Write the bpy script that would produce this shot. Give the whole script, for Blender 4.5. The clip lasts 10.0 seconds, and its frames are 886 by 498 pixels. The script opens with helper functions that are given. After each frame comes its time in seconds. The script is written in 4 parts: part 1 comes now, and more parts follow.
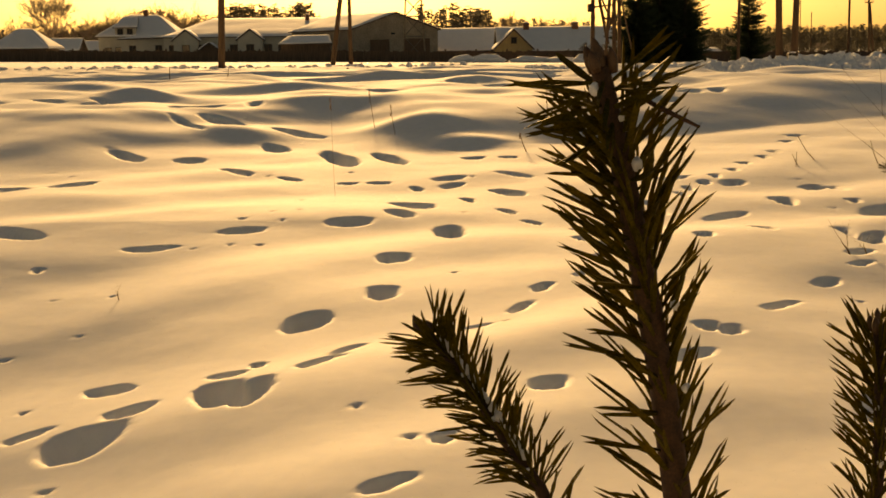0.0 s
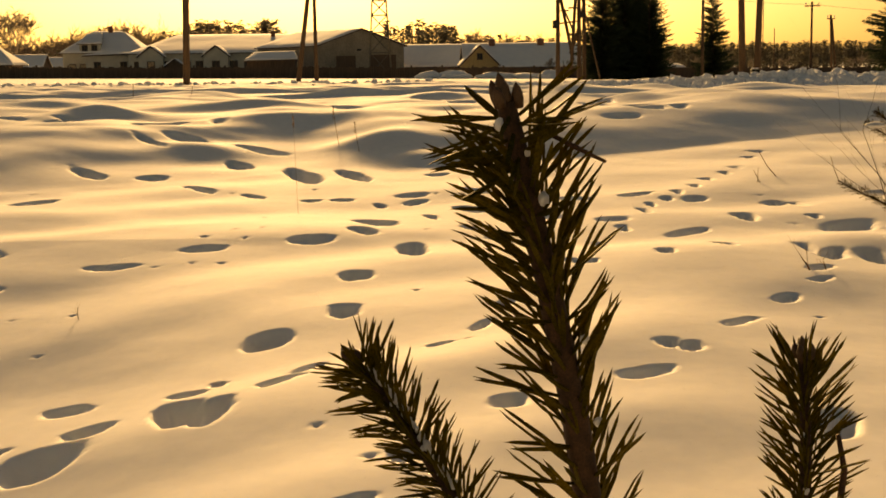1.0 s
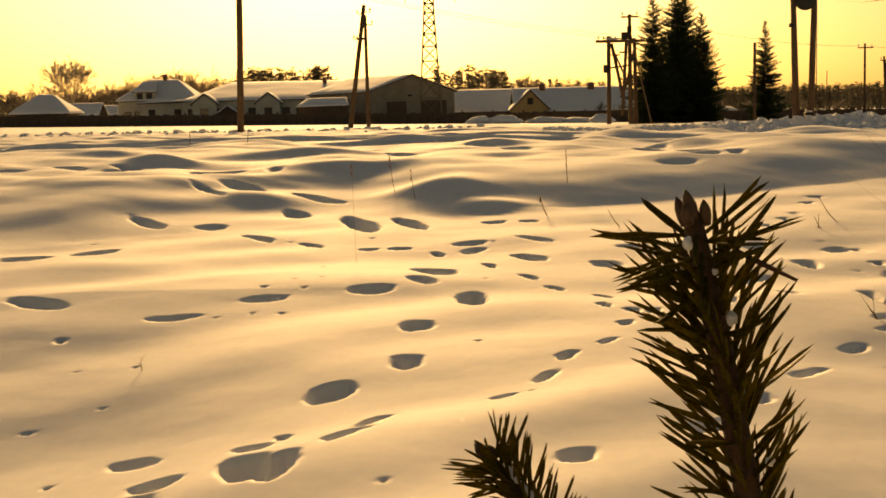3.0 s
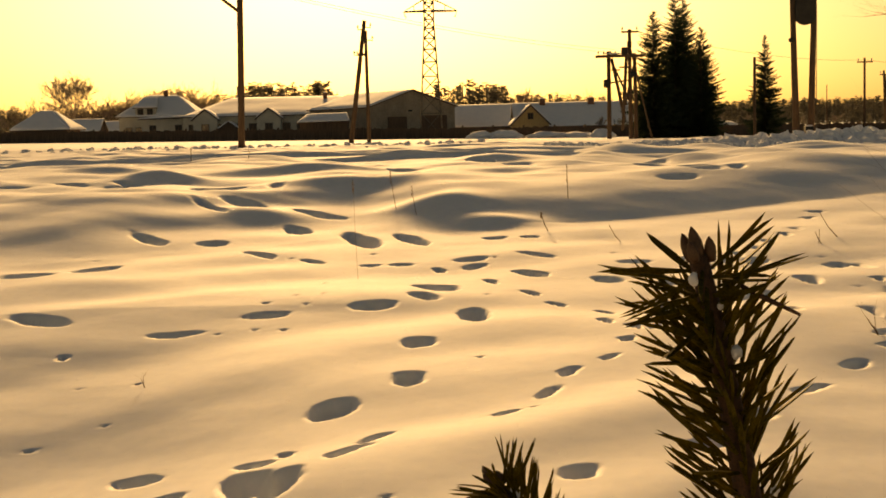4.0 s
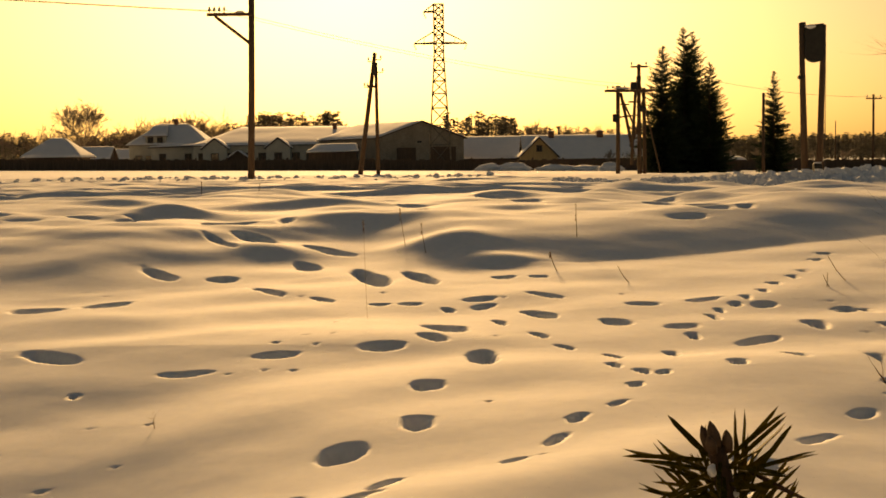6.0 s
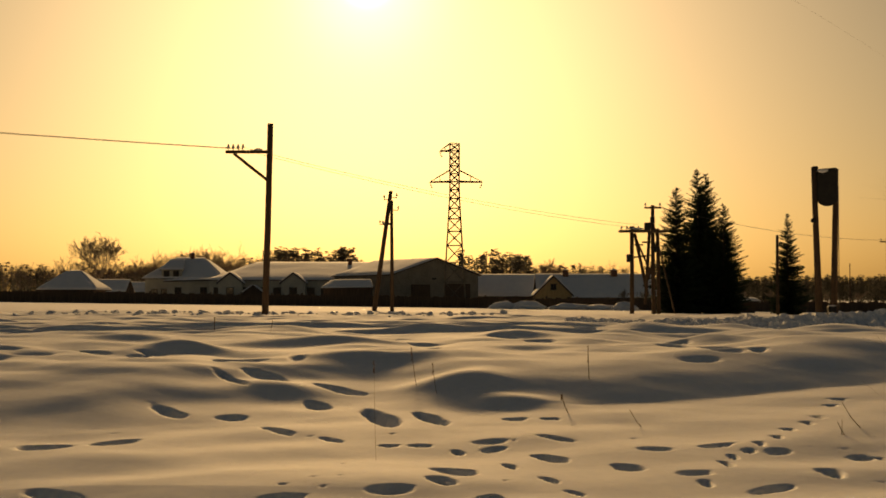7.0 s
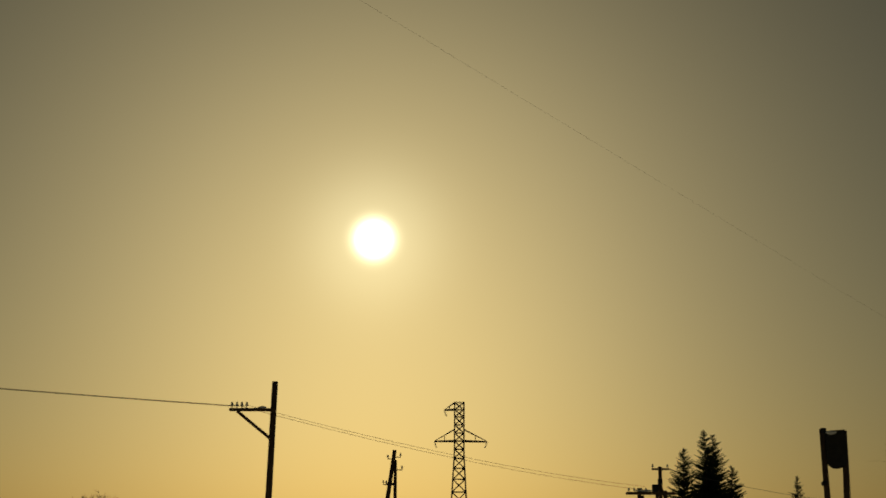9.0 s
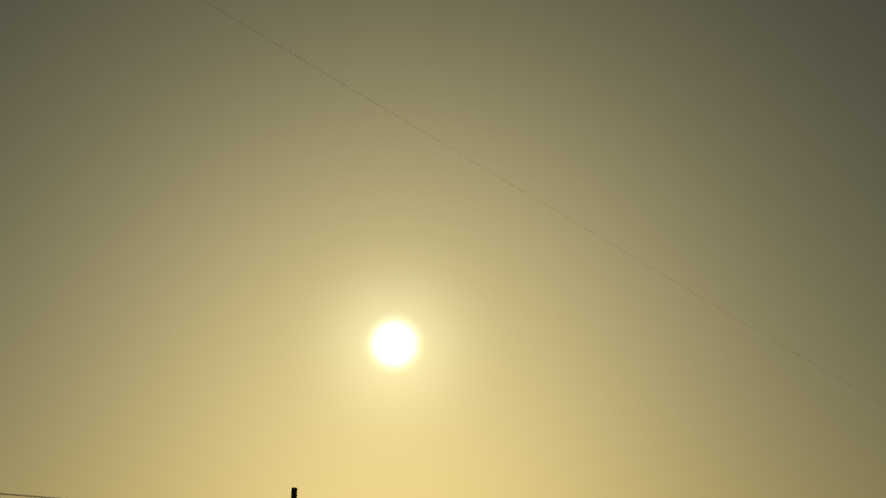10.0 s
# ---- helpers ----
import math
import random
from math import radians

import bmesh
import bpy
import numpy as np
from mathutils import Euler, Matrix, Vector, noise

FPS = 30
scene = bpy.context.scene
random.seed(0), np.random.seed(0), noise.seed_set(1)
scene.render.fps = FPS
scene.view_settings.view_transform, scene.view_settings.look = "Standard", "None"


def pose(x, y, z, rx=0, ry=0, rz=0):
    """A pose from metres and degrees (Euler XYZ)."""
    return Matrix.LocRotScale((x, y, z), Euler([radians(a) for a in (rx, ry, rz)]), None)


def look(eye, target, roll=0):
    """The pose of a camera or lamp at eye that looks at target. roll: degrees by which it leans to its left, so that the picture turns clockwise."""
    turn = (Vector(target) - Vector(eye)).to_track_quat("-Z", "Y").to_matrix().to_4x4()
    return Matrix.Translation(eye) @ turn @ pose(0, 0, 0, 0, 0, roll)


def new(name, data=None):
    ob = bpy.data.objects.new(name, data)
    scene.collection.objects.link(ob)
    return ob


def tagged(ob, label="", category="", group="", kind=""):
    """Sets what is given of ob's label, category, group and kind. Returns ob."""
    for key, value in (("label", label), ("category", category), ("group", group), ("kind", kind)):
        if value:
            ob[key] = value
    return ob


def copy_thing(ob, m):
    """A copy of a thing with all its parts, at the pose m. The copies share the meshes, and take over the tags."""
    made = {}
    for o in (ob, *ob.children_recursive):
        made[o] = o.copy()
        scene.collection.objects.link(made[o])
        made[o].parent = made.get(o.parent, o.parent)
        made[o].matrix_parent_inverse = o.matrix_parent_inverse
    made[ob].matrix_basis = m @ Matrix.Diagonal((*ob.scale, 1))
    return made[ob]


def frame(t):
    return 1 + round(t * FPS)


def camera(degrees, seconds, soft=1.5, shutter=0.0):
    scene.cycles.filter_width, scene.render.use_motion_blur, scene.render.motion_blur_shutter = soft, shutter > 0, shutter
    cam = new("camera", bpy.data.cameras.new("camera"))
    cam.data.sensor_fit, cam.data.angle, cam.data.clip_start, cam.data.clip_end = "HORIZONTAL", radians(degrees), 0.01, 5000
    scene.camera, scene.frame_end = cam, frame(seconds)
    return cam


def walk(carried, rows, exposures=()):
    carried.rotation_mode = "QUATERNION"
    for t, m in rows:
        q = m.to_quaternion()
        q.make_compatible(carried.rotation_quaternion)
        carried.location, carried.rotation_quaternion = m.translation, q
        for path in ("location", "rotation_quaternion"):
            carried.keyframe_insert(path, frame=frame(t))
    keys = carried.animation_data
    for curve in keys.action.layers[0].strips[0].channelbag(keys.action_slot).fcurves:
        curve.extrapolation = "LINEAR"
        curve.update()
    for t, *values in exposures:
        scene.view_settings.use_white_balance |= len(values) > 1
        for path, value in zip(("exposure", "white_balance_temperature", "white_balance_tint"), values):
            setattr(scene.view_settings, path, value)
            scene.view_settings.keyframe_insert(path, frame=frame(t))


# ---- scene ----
cam = camera(36.75, 10.0, soft=1.7)
ROWS = (  # seconds, x, y, z, pitch + 90, roll, yaw
    (0, 0.044, 0.050, 1.222, 81.53, 0.69, -1.44),
    (0.5, 0.070, 0.052, 1.224, 81.87, 0.41, -2.43),
    (1, 0.078, 0.054, 1.232, 82.19, 0.74, -2.87),
    (1.5, 0.054, 0.067, 1.237, 82.49, 0.92, -2.15),
    (2, 0.032, 0.082, 1.243, 82.57, 0.41, -1.41),
    (2.5, 0.014, 0.092, 1.253, 83.28, 0.94, -1.16),
    (3, 0.008, 0.082, 1.272, 84.12, 1.22, -0.74),
    (4.5, 0.001, 0.064, 1.286, 84.78, 1.37, -0.74),
    (5, 0.001, 0.067, 1.289, 84.83, 1.15, -0.76),
    (5.2, -0.002, 0.068, 1.297, 84.99, 0.63, -0.66),
    (6.3, -0.017, -0.004, 1.408, 87.38, 0.71, -0.21),
    (6.5, 0.000, 0.000, 1.412, 88.70, 0.30, 0.00),
    (7, 0.012, 0.015, 1.427, 91.94, -0.02, 0.27),
    (7.5, 0.012, 0.030, 1.442, 94.42, -0.44, 0.26),
    (8, 0.012, 0.045, 1.442, 96.98, -0.03, 0.17),
    (8.5, 0.012, 0.060, 1.442, 99.75, -0.62, 0.14),
    (9, 0.012, 0.075, 1.442, 103.02, -0.41, 0.43),
    (9.5, 0.012, 0.090, 1.442, 104.99, 0.36, 1.18),
    (10, 0.012, 0.105, 1.442, 107.49, -0.48, 1.32),
)

EXPOSURES = (  # seconds, stops, kelvin, tint
    (0.0, 1.24, 12300, 13), (5.2, 1.1, 11200, 14), (6.5, 0.58, 10300, 15), (7.5, -0.46, 9100, 6), (8.5, -1.02, 8600, -6), (9.0, -1.22, 8300, -11), (10.0, -1.12, 7900, -17),
)
walk(cam, [(t, pose(x, y, z, rx, ry, rz)) for t, x, y, z, rx, ry, rz in ROWS], EXPOSURES)

# ---- light: a low winter sun ahead, hazy sky ----
SUN_EL, SUN_AZ = radians(13.4), radians(-3.57)
SUN_WAY = Vector((math.sin(SUN_AZ) * math.cos(SUN_EL), math.cos(SUN_AZ) * math.cos(SUN_EL), math.sin(SUN_EL)))


def make_world():
    world = bpy.data.worlds.new("winter_sky")
    scene.world = world
    world.use_nodes = True
    nt = world.node_tree
    nt.nodes.clear()
    n, li = nt.nodes.new, nt.links.new
    sky = n("ShaderNodeTexSky")
    sky.sky_type, sky.sun_disc = "NISHITA", False
    sky.sun_elevation, sky.sun_rotation = SUN_EL, SUN_AZ
    sky.air_density, sky.dust_density, sky.ozone_density = 1.0, 2.2, 0.5
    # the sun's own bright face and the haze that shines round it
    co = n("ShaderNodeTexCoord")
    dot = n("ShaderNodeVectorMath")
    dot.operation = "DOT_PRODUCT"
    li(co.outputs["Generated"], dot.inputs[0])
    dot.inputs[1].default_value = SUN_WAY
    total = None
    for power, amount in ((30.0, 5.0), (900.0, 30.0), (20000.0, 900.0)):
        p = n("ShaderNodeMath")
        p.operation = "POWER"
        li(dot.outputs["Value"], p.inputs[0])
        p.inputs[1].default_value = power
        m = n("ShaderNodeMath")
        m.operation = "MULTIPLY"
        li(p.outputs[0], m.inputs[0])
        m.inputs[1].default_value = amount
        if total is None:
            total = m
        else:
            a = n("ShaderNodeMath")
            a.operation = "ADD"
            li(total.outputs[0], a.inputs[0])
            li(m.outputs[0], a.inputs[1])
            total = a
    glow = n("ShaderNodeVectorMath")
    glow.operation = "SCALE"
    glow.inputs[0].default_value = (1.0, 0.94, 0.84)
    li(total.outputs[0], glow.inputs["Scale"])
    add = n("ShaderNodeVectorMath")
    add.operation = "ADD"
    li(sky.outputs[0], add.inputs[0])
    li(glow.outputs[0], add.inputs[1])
    bg = n("ShaderNodeBackground")
    bg.inputs["Strength"].default_value = 0.0215
    li(add.outputs[0], bg.inputs["Color"])
    out = n("ShaderNodeOutputWorld")
    li(bg.outputs[0], out.inputs["Surface"])


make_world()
sun = new("sun", bpy.data.lights.new("sun", "SUN"))
sun.data.energy, sun.data.angle, sun.data.color = 3.2, radians(4.5), (1.0, 0.71, 0.40)
sun.matrix_world = look(SUN_WAY * 200, (0, 0, 0))


# ---- materials ----
def material(name, dark, light, scale, rough=0.8, bump=0.3, fine=8.0, metal=0.0, stretch=(1, 1, 1), sheer=0.0):
    """Two colours mixed by coarse and fine noise, with relief."""
    m = bpy.data.materials.new(name)
    m.use_nodes = True
    nt = m.node_tree
    n, li = nt.nodes.new, nt.links.new
    bsdf = nt.nodes["Principled BSDF"]
    co = n("ShaderNodeTexCoord")
    mp = n("ShaderNodeMapping")
    mp.inputs["Scale"].default_value = stretch
    li(co.outputs["Object"], mp.inputs["Vector"])
    a, b = n("ShaderNodeTexNoise"), n("ShaderNodeTexNoise")
    a.inputs["Scale"].default_value, b.inputs["Scale"].default_value = scale, scale * fine
    a.inputs["Detail"].default_value, b.inputs["Detail"].default_value = 4, 3
    for t in (a, b):
        li(mp.outputs[0], t.inputs["Vector"])
    mix = n("ShaderNodeMath")
    mix.operation = "MULTIPLY_ADD"
    li(b.outputs[0], mix.inputs[0])
    mix.inputs[1].default_value = 0.5
    half = n("ShaderNodeMath")
    half.operation = "MULTIPLY"
    li(a.outputs[0], half.inputs[0])
    half.inputs[1].default_value = 0.5
    li(half.outputs[0], mix.inputs[2])
    ramp = n("ShaderNodeValToRGB")
    ramp.color_ramp.elements[0].position, ramp.color_ramp.elements[1].position = 0.35, 0.65
    ramp.color_ramp.elements[0].color, ramp.color_ramp.elements[1].color = (*dark, 1), (*light, 1)
    li(mix.outputs[0], ramp.inputs[0])
    li(ramp.outputs[0], bsdf.inputs["Base Color"])
    bsdf.inputs["Roughness"].default_value, bsdf.inputs["Metallic"].default_value = rough, metal
    if bump:
        bp = n("ShaderNodeBump")
        bp.inputs["Strength"].default_value, bp.inputs["Distance"].default_value = bump, 0.3 / (scale * fine)
        li(b.outputs[0], bp.inputs["Height"])
        li(bp.outputs[0], bsdf.inputs["Normal"])
    if sheer:
        tr, sh = n("ShaderNodeBsdfTranslucent"), n("ShaderNodeMixShader")
        li(ramp.outputs[0], tr.inputs["Color"])
        sh.inputs[0].default_value = sheer
        li(bsdf.outputs[0], sh.inputs[1])
        li(tr.outputs[0], sh.inputs[2])
        li(sh.outputs[0], nt.nodes["Material Output"].inputs["Surface"])
    return m


def snow_material(name, sparkle):
    m = material(name, (0.80, 0.81, 0.84), (0.88, 0.88, 0.89), 1.3, 0.85, 0.0)
    nt = m.node_tree
    n, li = nt.nodes.new, nt.links.new
    bsdf = nt.nodes["Principled BSDF"]
    co = n("ShaderNodeTexCoord")
    heights = []
    for scale, detail in ((9.0, 5), (90.0, 3)):
        t = n("ShaderNodeTexNoise")
        t.inputs["Scale"].default_value, t.inputs["Detail"].default_value = scale, detail
        li(co.outputs["Object"], t.inputs["Vector"])
        heights.append(t)
    b1, b2 = n("ShaderNodeBump"), n("ShaderNodeBump")
    b1.inputs["Strength"].default_value, b1.inputs["Distance"].default_value = 0.15, 0.012
    b2.inputs["Strength"].default_value, b2.inputs["Distance"].default_value = 0.22, 0.002
    li(heights[0].outputs[0], b1.inputs["Height"])
    li(heights[1].outputs[0], b2.inputs["Height"])
    li(b1.outputs[0], b2.inputs["Normal"])
    li(b2.outputs[0], bsdf.inputs["Normal"])
    bsdf.inputs["Specular IOR Level"].default_value = 0.08
    if sparkle:
        bsdf.inputs["Subsurface Weight"].default_value = 0.4
        bsdf.inputs["Subsurface Radius"].default_value = (1.0, 0.9, 0.75)
        bsdf.inputs["Subsurface Scale"].default_value = 0.05
        # loose ice crystals: a few small facets, each tilted its own way
        v = n("ShaderNodeTexVoronoi")
        v.inputs["Scale"].default_value = 170.0
        li(co.outputs["Object"], v.inputs["Vector"])
        sep = n("ShaderNodeSeparateColor")
        li(v.outputs["Color"], sep.inputs[0])
        rare = n("ShaderNodeMath")
        rare.operation = "GREATER_THAN"
        rare.inputs[1].default_value = 0.95
        li(sep.outputs[2], rare.inputs[0])
        near = n("ShaderNodeMath")
        near.operation = "LESS_THAN"
        near.inputs[1].default_value = 0.13
        li(v.outputs["Distance"], near.inputs[0])
        both = n("ShaderNodeMath")
        both.operation = "MULTIPLY"
        li(rare.outputs[0], both.inputs[0])
        li(near.outputs[0], both.inputs[1])
        tilt = n("ShaderNodeVectorMath")
        tilt.operation = "MULTIPLY_ADD"
        li(v.outputs["Color"], tilt.inputs[0])
        tilt.inputs[1].default_value, tilt.inputs[2].default_value = (0.7, 0.7, 0.0), (-0.35, -0.35, 0.0)
        geo, addn, norm = n("ShaderNodeNewGeometry"), n("ShaderNodeVectorMath"), n("ShaderNodeVectorMath")
        li(geo.outputs["Normal"], addn.inputs[0])
        li(tilt.outputs[0], addn.inputs[1])
        norm.operation = "NORMALIZE"
        li(addn.outputs[0], norm.inputs[0])
        gl, sh = n("ShaderNodeBsdfGlossy"), n("ShaderNodeMixShader")
        gl.inputs["Roughness"].default_value = 0.2
        li(norm.outputs[0], gl.inputs["Normal"])
        li(both.outputs[0], sh.inputs[0])
        li(bsdf.outputs[0], sh.inputs[1])
        li(gl.outputs[0], sh.inputs[2])
        li(sh.outputs[0], nt.nodes["Material Output"].inputs["Surface"])
    return m


SNOW = snow_material("field_snow", True)
SNOW_PLAIN = snow_material("lying_snow", False)
NEEDLE = material("pine_needle", (0.060, 0.052, 0.006), (0.19, 0.145, 0.016), 60, 0.6, 0.0, sheer=0.6)
NEEDLE.node_tree.nodes["Principled BSDF"].inputs["Specular IOR Level"].default_value = 0.12
BARK = material("pine_bark", (0.030, 0.013, 0.005), (0.085, 0.038, 0.015), 90, 0.85, 0.6)
BUD = material("pine_bud", (0.045, 0.020, 0.008), (0.10, 0.050, 0.020), 150, 0.6, 0.4)
SPRUCE = material("spruce_needle", (0.015, 0.028, 0.012), (0.04, 0.06, 0.022), 2.0, 0.7, 0.0, sheer=0.08)
TRUNK = material("tree_bark", (0.05, 0.035, 0.025), (0.12, 0.085, 0.06), 3.0, 0.9, 0.5)
# far twigs: frost, and the haze of distance painted in as a lighter tone
FROST_HAZE_TWIG = material("frosted_hazy_twig", (0.24, 0.19, 0.15), (0.46, 0.39, 0.32), 0.6, 0.8, 0.0, sheer=0.45)
# far conifers: distance haze put into the colour as paleness, along with frost
FAR_WOOD = material("frosted_hazy_far_wood", (0.08, 0.075, 0.052), (0.20, 0.18, 0.135), 0.1, 0.9, 0.0, sheer=0.3)
POLE = material("creosoted_pole", (0.05, 0.03, 0.018), (0.14, 0.085, 0.05), 3.0, 0.85, 0.5, stretch=(6, 6, 0.4))
IRON = material("weathered_steel", (0.10, 0.09, 0.075), (0.22, 0.19, 0.15), 4.0, 0.55, 0.2, metal=0.6)
DARK_METAL = material("black_painted_metal", (0.012, 0.012, 0.012), (0.03, 0.028, 0.025), 5.0, 0.8, 0.2)
PORCELAIN = material("porcelain", (0.5, 0.5, 0.48), (0.7, 0.7, 0.68), 20, 0.25, 0.0)
PLASTER = material("pale_plaster", (0.42, 0.40, 0.33), (0.56, 0.54, 0.46), 0.8, 0.9, 0.3)
BLOCK = material("grey_block_wall", (0.20, 0.17, 0.13), (0.32, 0.28, 0.22), 0.7, 0.9, 0.4)
OCHRE = material("ochre_boarding", (0.40, 0.27, 0.12), (0.55, 0.39, 0.19), 0.9, 0.85, 0.3, stretch=(8, 8, 0.6))
BROWN_WOOD = material("dark_fence_wood", (0.06, 0.038, 0.024), (0.15, 0.095, 0.06), 1.6, 0.9, 0.4, stretch=(6, 6, 0.5))
TRIM = material("brown_trim", (0.06, 0.04, 0.03), (0.12, 0.08, 0.055), 2.0, 0.8, 0.2)
BRICK = material("chimney_brick", (0.16, 0.07, 0.045), (0.26, 0.13, 0.08), 4.0, 0.9, 0.4)
WINDOW = material("dark_window_glass", (0.02, 0.02, 0.022), (0.035, 0.035, 0.04), 1.0, 0.08, 0.0)
STRAW = material("dry_stalk", (0.16, 0.09, 0.04), (0.30, 0.19, 0.09), 30, 0.85, 0.0, sheer=0.2)
CABLE = material("cable", (0.04, 0.035, 0.03), (0.08, 0.07, 0.06), 2.0, 0.6, 0.0)


# ---- mesh helpers ----
def part(name, bm, mat, parent=None, label="", smooth=False):
    me = bpy.data.meshes.new(name)
    bm.to_mesh(me)
    bm.free()
    me.materials.append(mat)
    if smooth:
        me.polygons.foreach_set("use_smooth", [True] * len(me.polygons))
    ob = new(name, me)
    ob.parent = parent
    if label:
        ob["label"] = label
    return ob


def part_from(name, verts, faces, mat, parent=None, label="", smooth=False):
    me = bpy.data.meshes.new(name)
    me.from_pydata([tuple(v) for v in verts], [], faces)
    me.materials.append(mat)
    if smooth:
        me.polygons.foreach_set("use_smooth", [True] * len(me.polygons))
    ob = new(name, me)
    ob.parent = parent
    if label:
        ob["label"] = label
    return ob


def thing(name, label, category, at=(0, 0, 0), rz=0, group="", kind=""):
    ob = new(name)
    ob.empty_display_size = 0.2
    ob.matrix_basis = pose(*at, 0, 0, rz)
    return tagged(ob, label, category, group, kind)


def tube(pts, radii, sides=6, cap=True):
    """Vertices and faces of a tapered tube along points."""
    pts = [Vector(p) for p in pts]
    verts, faces = [], []
    up = Vector((0, 0, 1))
    for i, p in enumerate(pts):
        way = (pts[min(i + 1, len(pts) - 1)] - pts[max(i - 1, 0)]).normalized()
        side = way.cross(up if abs(way.z) < 0.9 else Vector((1, 0, 0))).normalized()
        other = way.cross(side)
        for k in range(sides):
            a = 2 * math.pi * k / sides
            verts.append(p + radii[i] * (math.cos(a) * side + math.sin(a) * other))
    for i in range(len(pts) - 1):
        for k in range(sides):
            a, b = i * sides + k, i * sides + (k + 1) % sides
            faces.append((a, b, b + sides, a + sides))
    if cap:
        faces.append(tuple(range(sides - 1, -1, -1)))
        faces.append(tuple(range(len(verts) - sides, len(verts))))
    return verts, faces


class Heap:
    """Many small pieces joined into one mesh."""

    def __init__(self):
        self.verts, self.faces = [], []

    def add(self, verts, faces):
        k = len(self.verts)
        self.verts.extend(verts)
        self.faces.extend([tuple(i + k for i in f) for f in faces])

    def tube(self, pts, radii, sides=5):
        self.add(*tube(pts, radii, sides))

    def part(self, name, mat, parent=None, label="", smooth=False):
        return part_from(name, self.verts, self.faces, mat, parent, label, smooth)


def bar(name, a, b, ra, rb, mat, parent, sides=8, label=""):
    a, b = Vector(a), Vector(b)
    mid = a.lerp(b, 0.5) + Vector((random.uniform(-1, 1), random.uniform(-1, 1), 0)) * ra * 0.12
    v, f = tube([a, mid, b], [ra, (ra + rb) / 2, rb], sides)
    return part_from(name, v, f, mat, parent, label, True)


def block(size, at=(0, 0, 0), bevel=0.02, turn=None):
    bm = bmesh.new()
    bmesh.ops.create_cube(bm, size=1, matrix=Matrix.Diagonal((*size, 1)))
    if bevel:
        bmesh.ops.bevel(bm, geom=bm.edges[:], offset=bevel, segments=1, affect="EDGES")
    if turn is not None:
        bmesh.ops.transform(bm, matrix=turn, verts=bm.verts[:])
    bmesh.ops.translate(bm, vec=at, verts=bm.verts[:])
    return bm


# ---- the snow field ----
def step(t):
    t = np.clip(t, 0, 1)
    return t * t * (3 - 2 * t)


LATTICE = np.random.RandomState(7).uniform(0, 2 * np.pi, (256, 256))


def ripple(x, y):
    """Smooth gradient noise, about -0.7 to 0.7."""
    x0, y0 = np.floor(x).astype(int), np.floor(y).astype(int)
    fx, fy = x - x0, y - y0
    u, v = fx ** 3 * (fx * (6 * fx - 15) + 10), fy ** 3 * (fy * (6 * fy - 15) + 10)

    def corner(i, j):
        a = LATTICE[(x0 + i) % 256, (y0 + j) % 256]
        return np.cos(a) * (fx - i) + np.sin(a) * (fy - j)

    low = corner(0, 0) * (1 - u) + corner(1, 0) * u
    high = corner(0, 1) * (1 - u) + corner(1, 1) * u
    return low * (1 - v) + high * v


boot_prints_west = (  # x, y, half width, half length, skew
    (-3.96, 13.21, 0.29, 0.25, 0.05), (-3.36, 13.54, 0.22, 0.27, 0.37), (-3.13, 10.71, 0.29, 0.14, -0.63), (-1.96, 10.13, 0.20, 0.08, 0.14),
    (-1.31, 10.70, 0.19, 0.10, 0.26), (-0.47, 10.95, 0.20, 0.15, 0.11), (-0.06, 11.33, 0.13, 0.15, -0.64), (0.09, 11.82, 0.20, 0.23, -0.50),
    (0.34, 10.49, 0.13, 0.35, -0.34), (-0.09, 9.40, 0.12, 0.15, 0.45), (-0.14, 8.28, 0.10, 0.19, 0.05), (-0.58, 7.71, 0.14, 0.19, 0.35),
    (-0.90, 6.40, 0.14, 0.22, -0.29), (-0.73, 6.34, 0.10, 0.21, 0.93), (-0.91, 6.76, 0.10, 0.07, 0.00), (-1.55, 6.89, 0.13, 0.10, -0.18),
    (-1.36, 6.40, 0.12, 0.10, 0.15),
)
boot_prints_south = (  # x, y, half width, half length, skew
    (-1.48, 6.07, 0.22, 0.23, 0.11), (-1.81, 6.27, 0.09, 0.06, 0.73), (-0.07, 4.91, 0.10, 0.06, 0.62), (0.16, 5.40, 0.05, 0.08, 0.40),
    (0.68, 6.16, 0.09, 0.11, 0.44), (-1.59, 16.41, 0.19, 0.33, -0.76), (-1.44, 17.60, 0.37, 0.18, -0.64), (-0.72, 15.31, 0.25, 0.59, -2.36),
    (-0.19, 15.39, 0.24, 0.35, -2.06), (0.97, 12.64, 0.15, 0.21, -1.14), (1.63, 12.08, 0.14, 0.19, -0.38), (2.66, 11.01, 0.22, 0.12, 0.58),
    (2.70, 9.98, 0.07, 0.15, -2.34), (2.17, 9.63, 0.07, 0.14, 0.15), (3.33, 11.71, 0.10, 0.24, 0.53), (3.92, 12.76, 0.10, 0.19, 0.41),
    (2.06, 5.63, 0.10, 0.16, 1.00), (1.38, 6.48, 0.15, 0.09, 0.35),
)
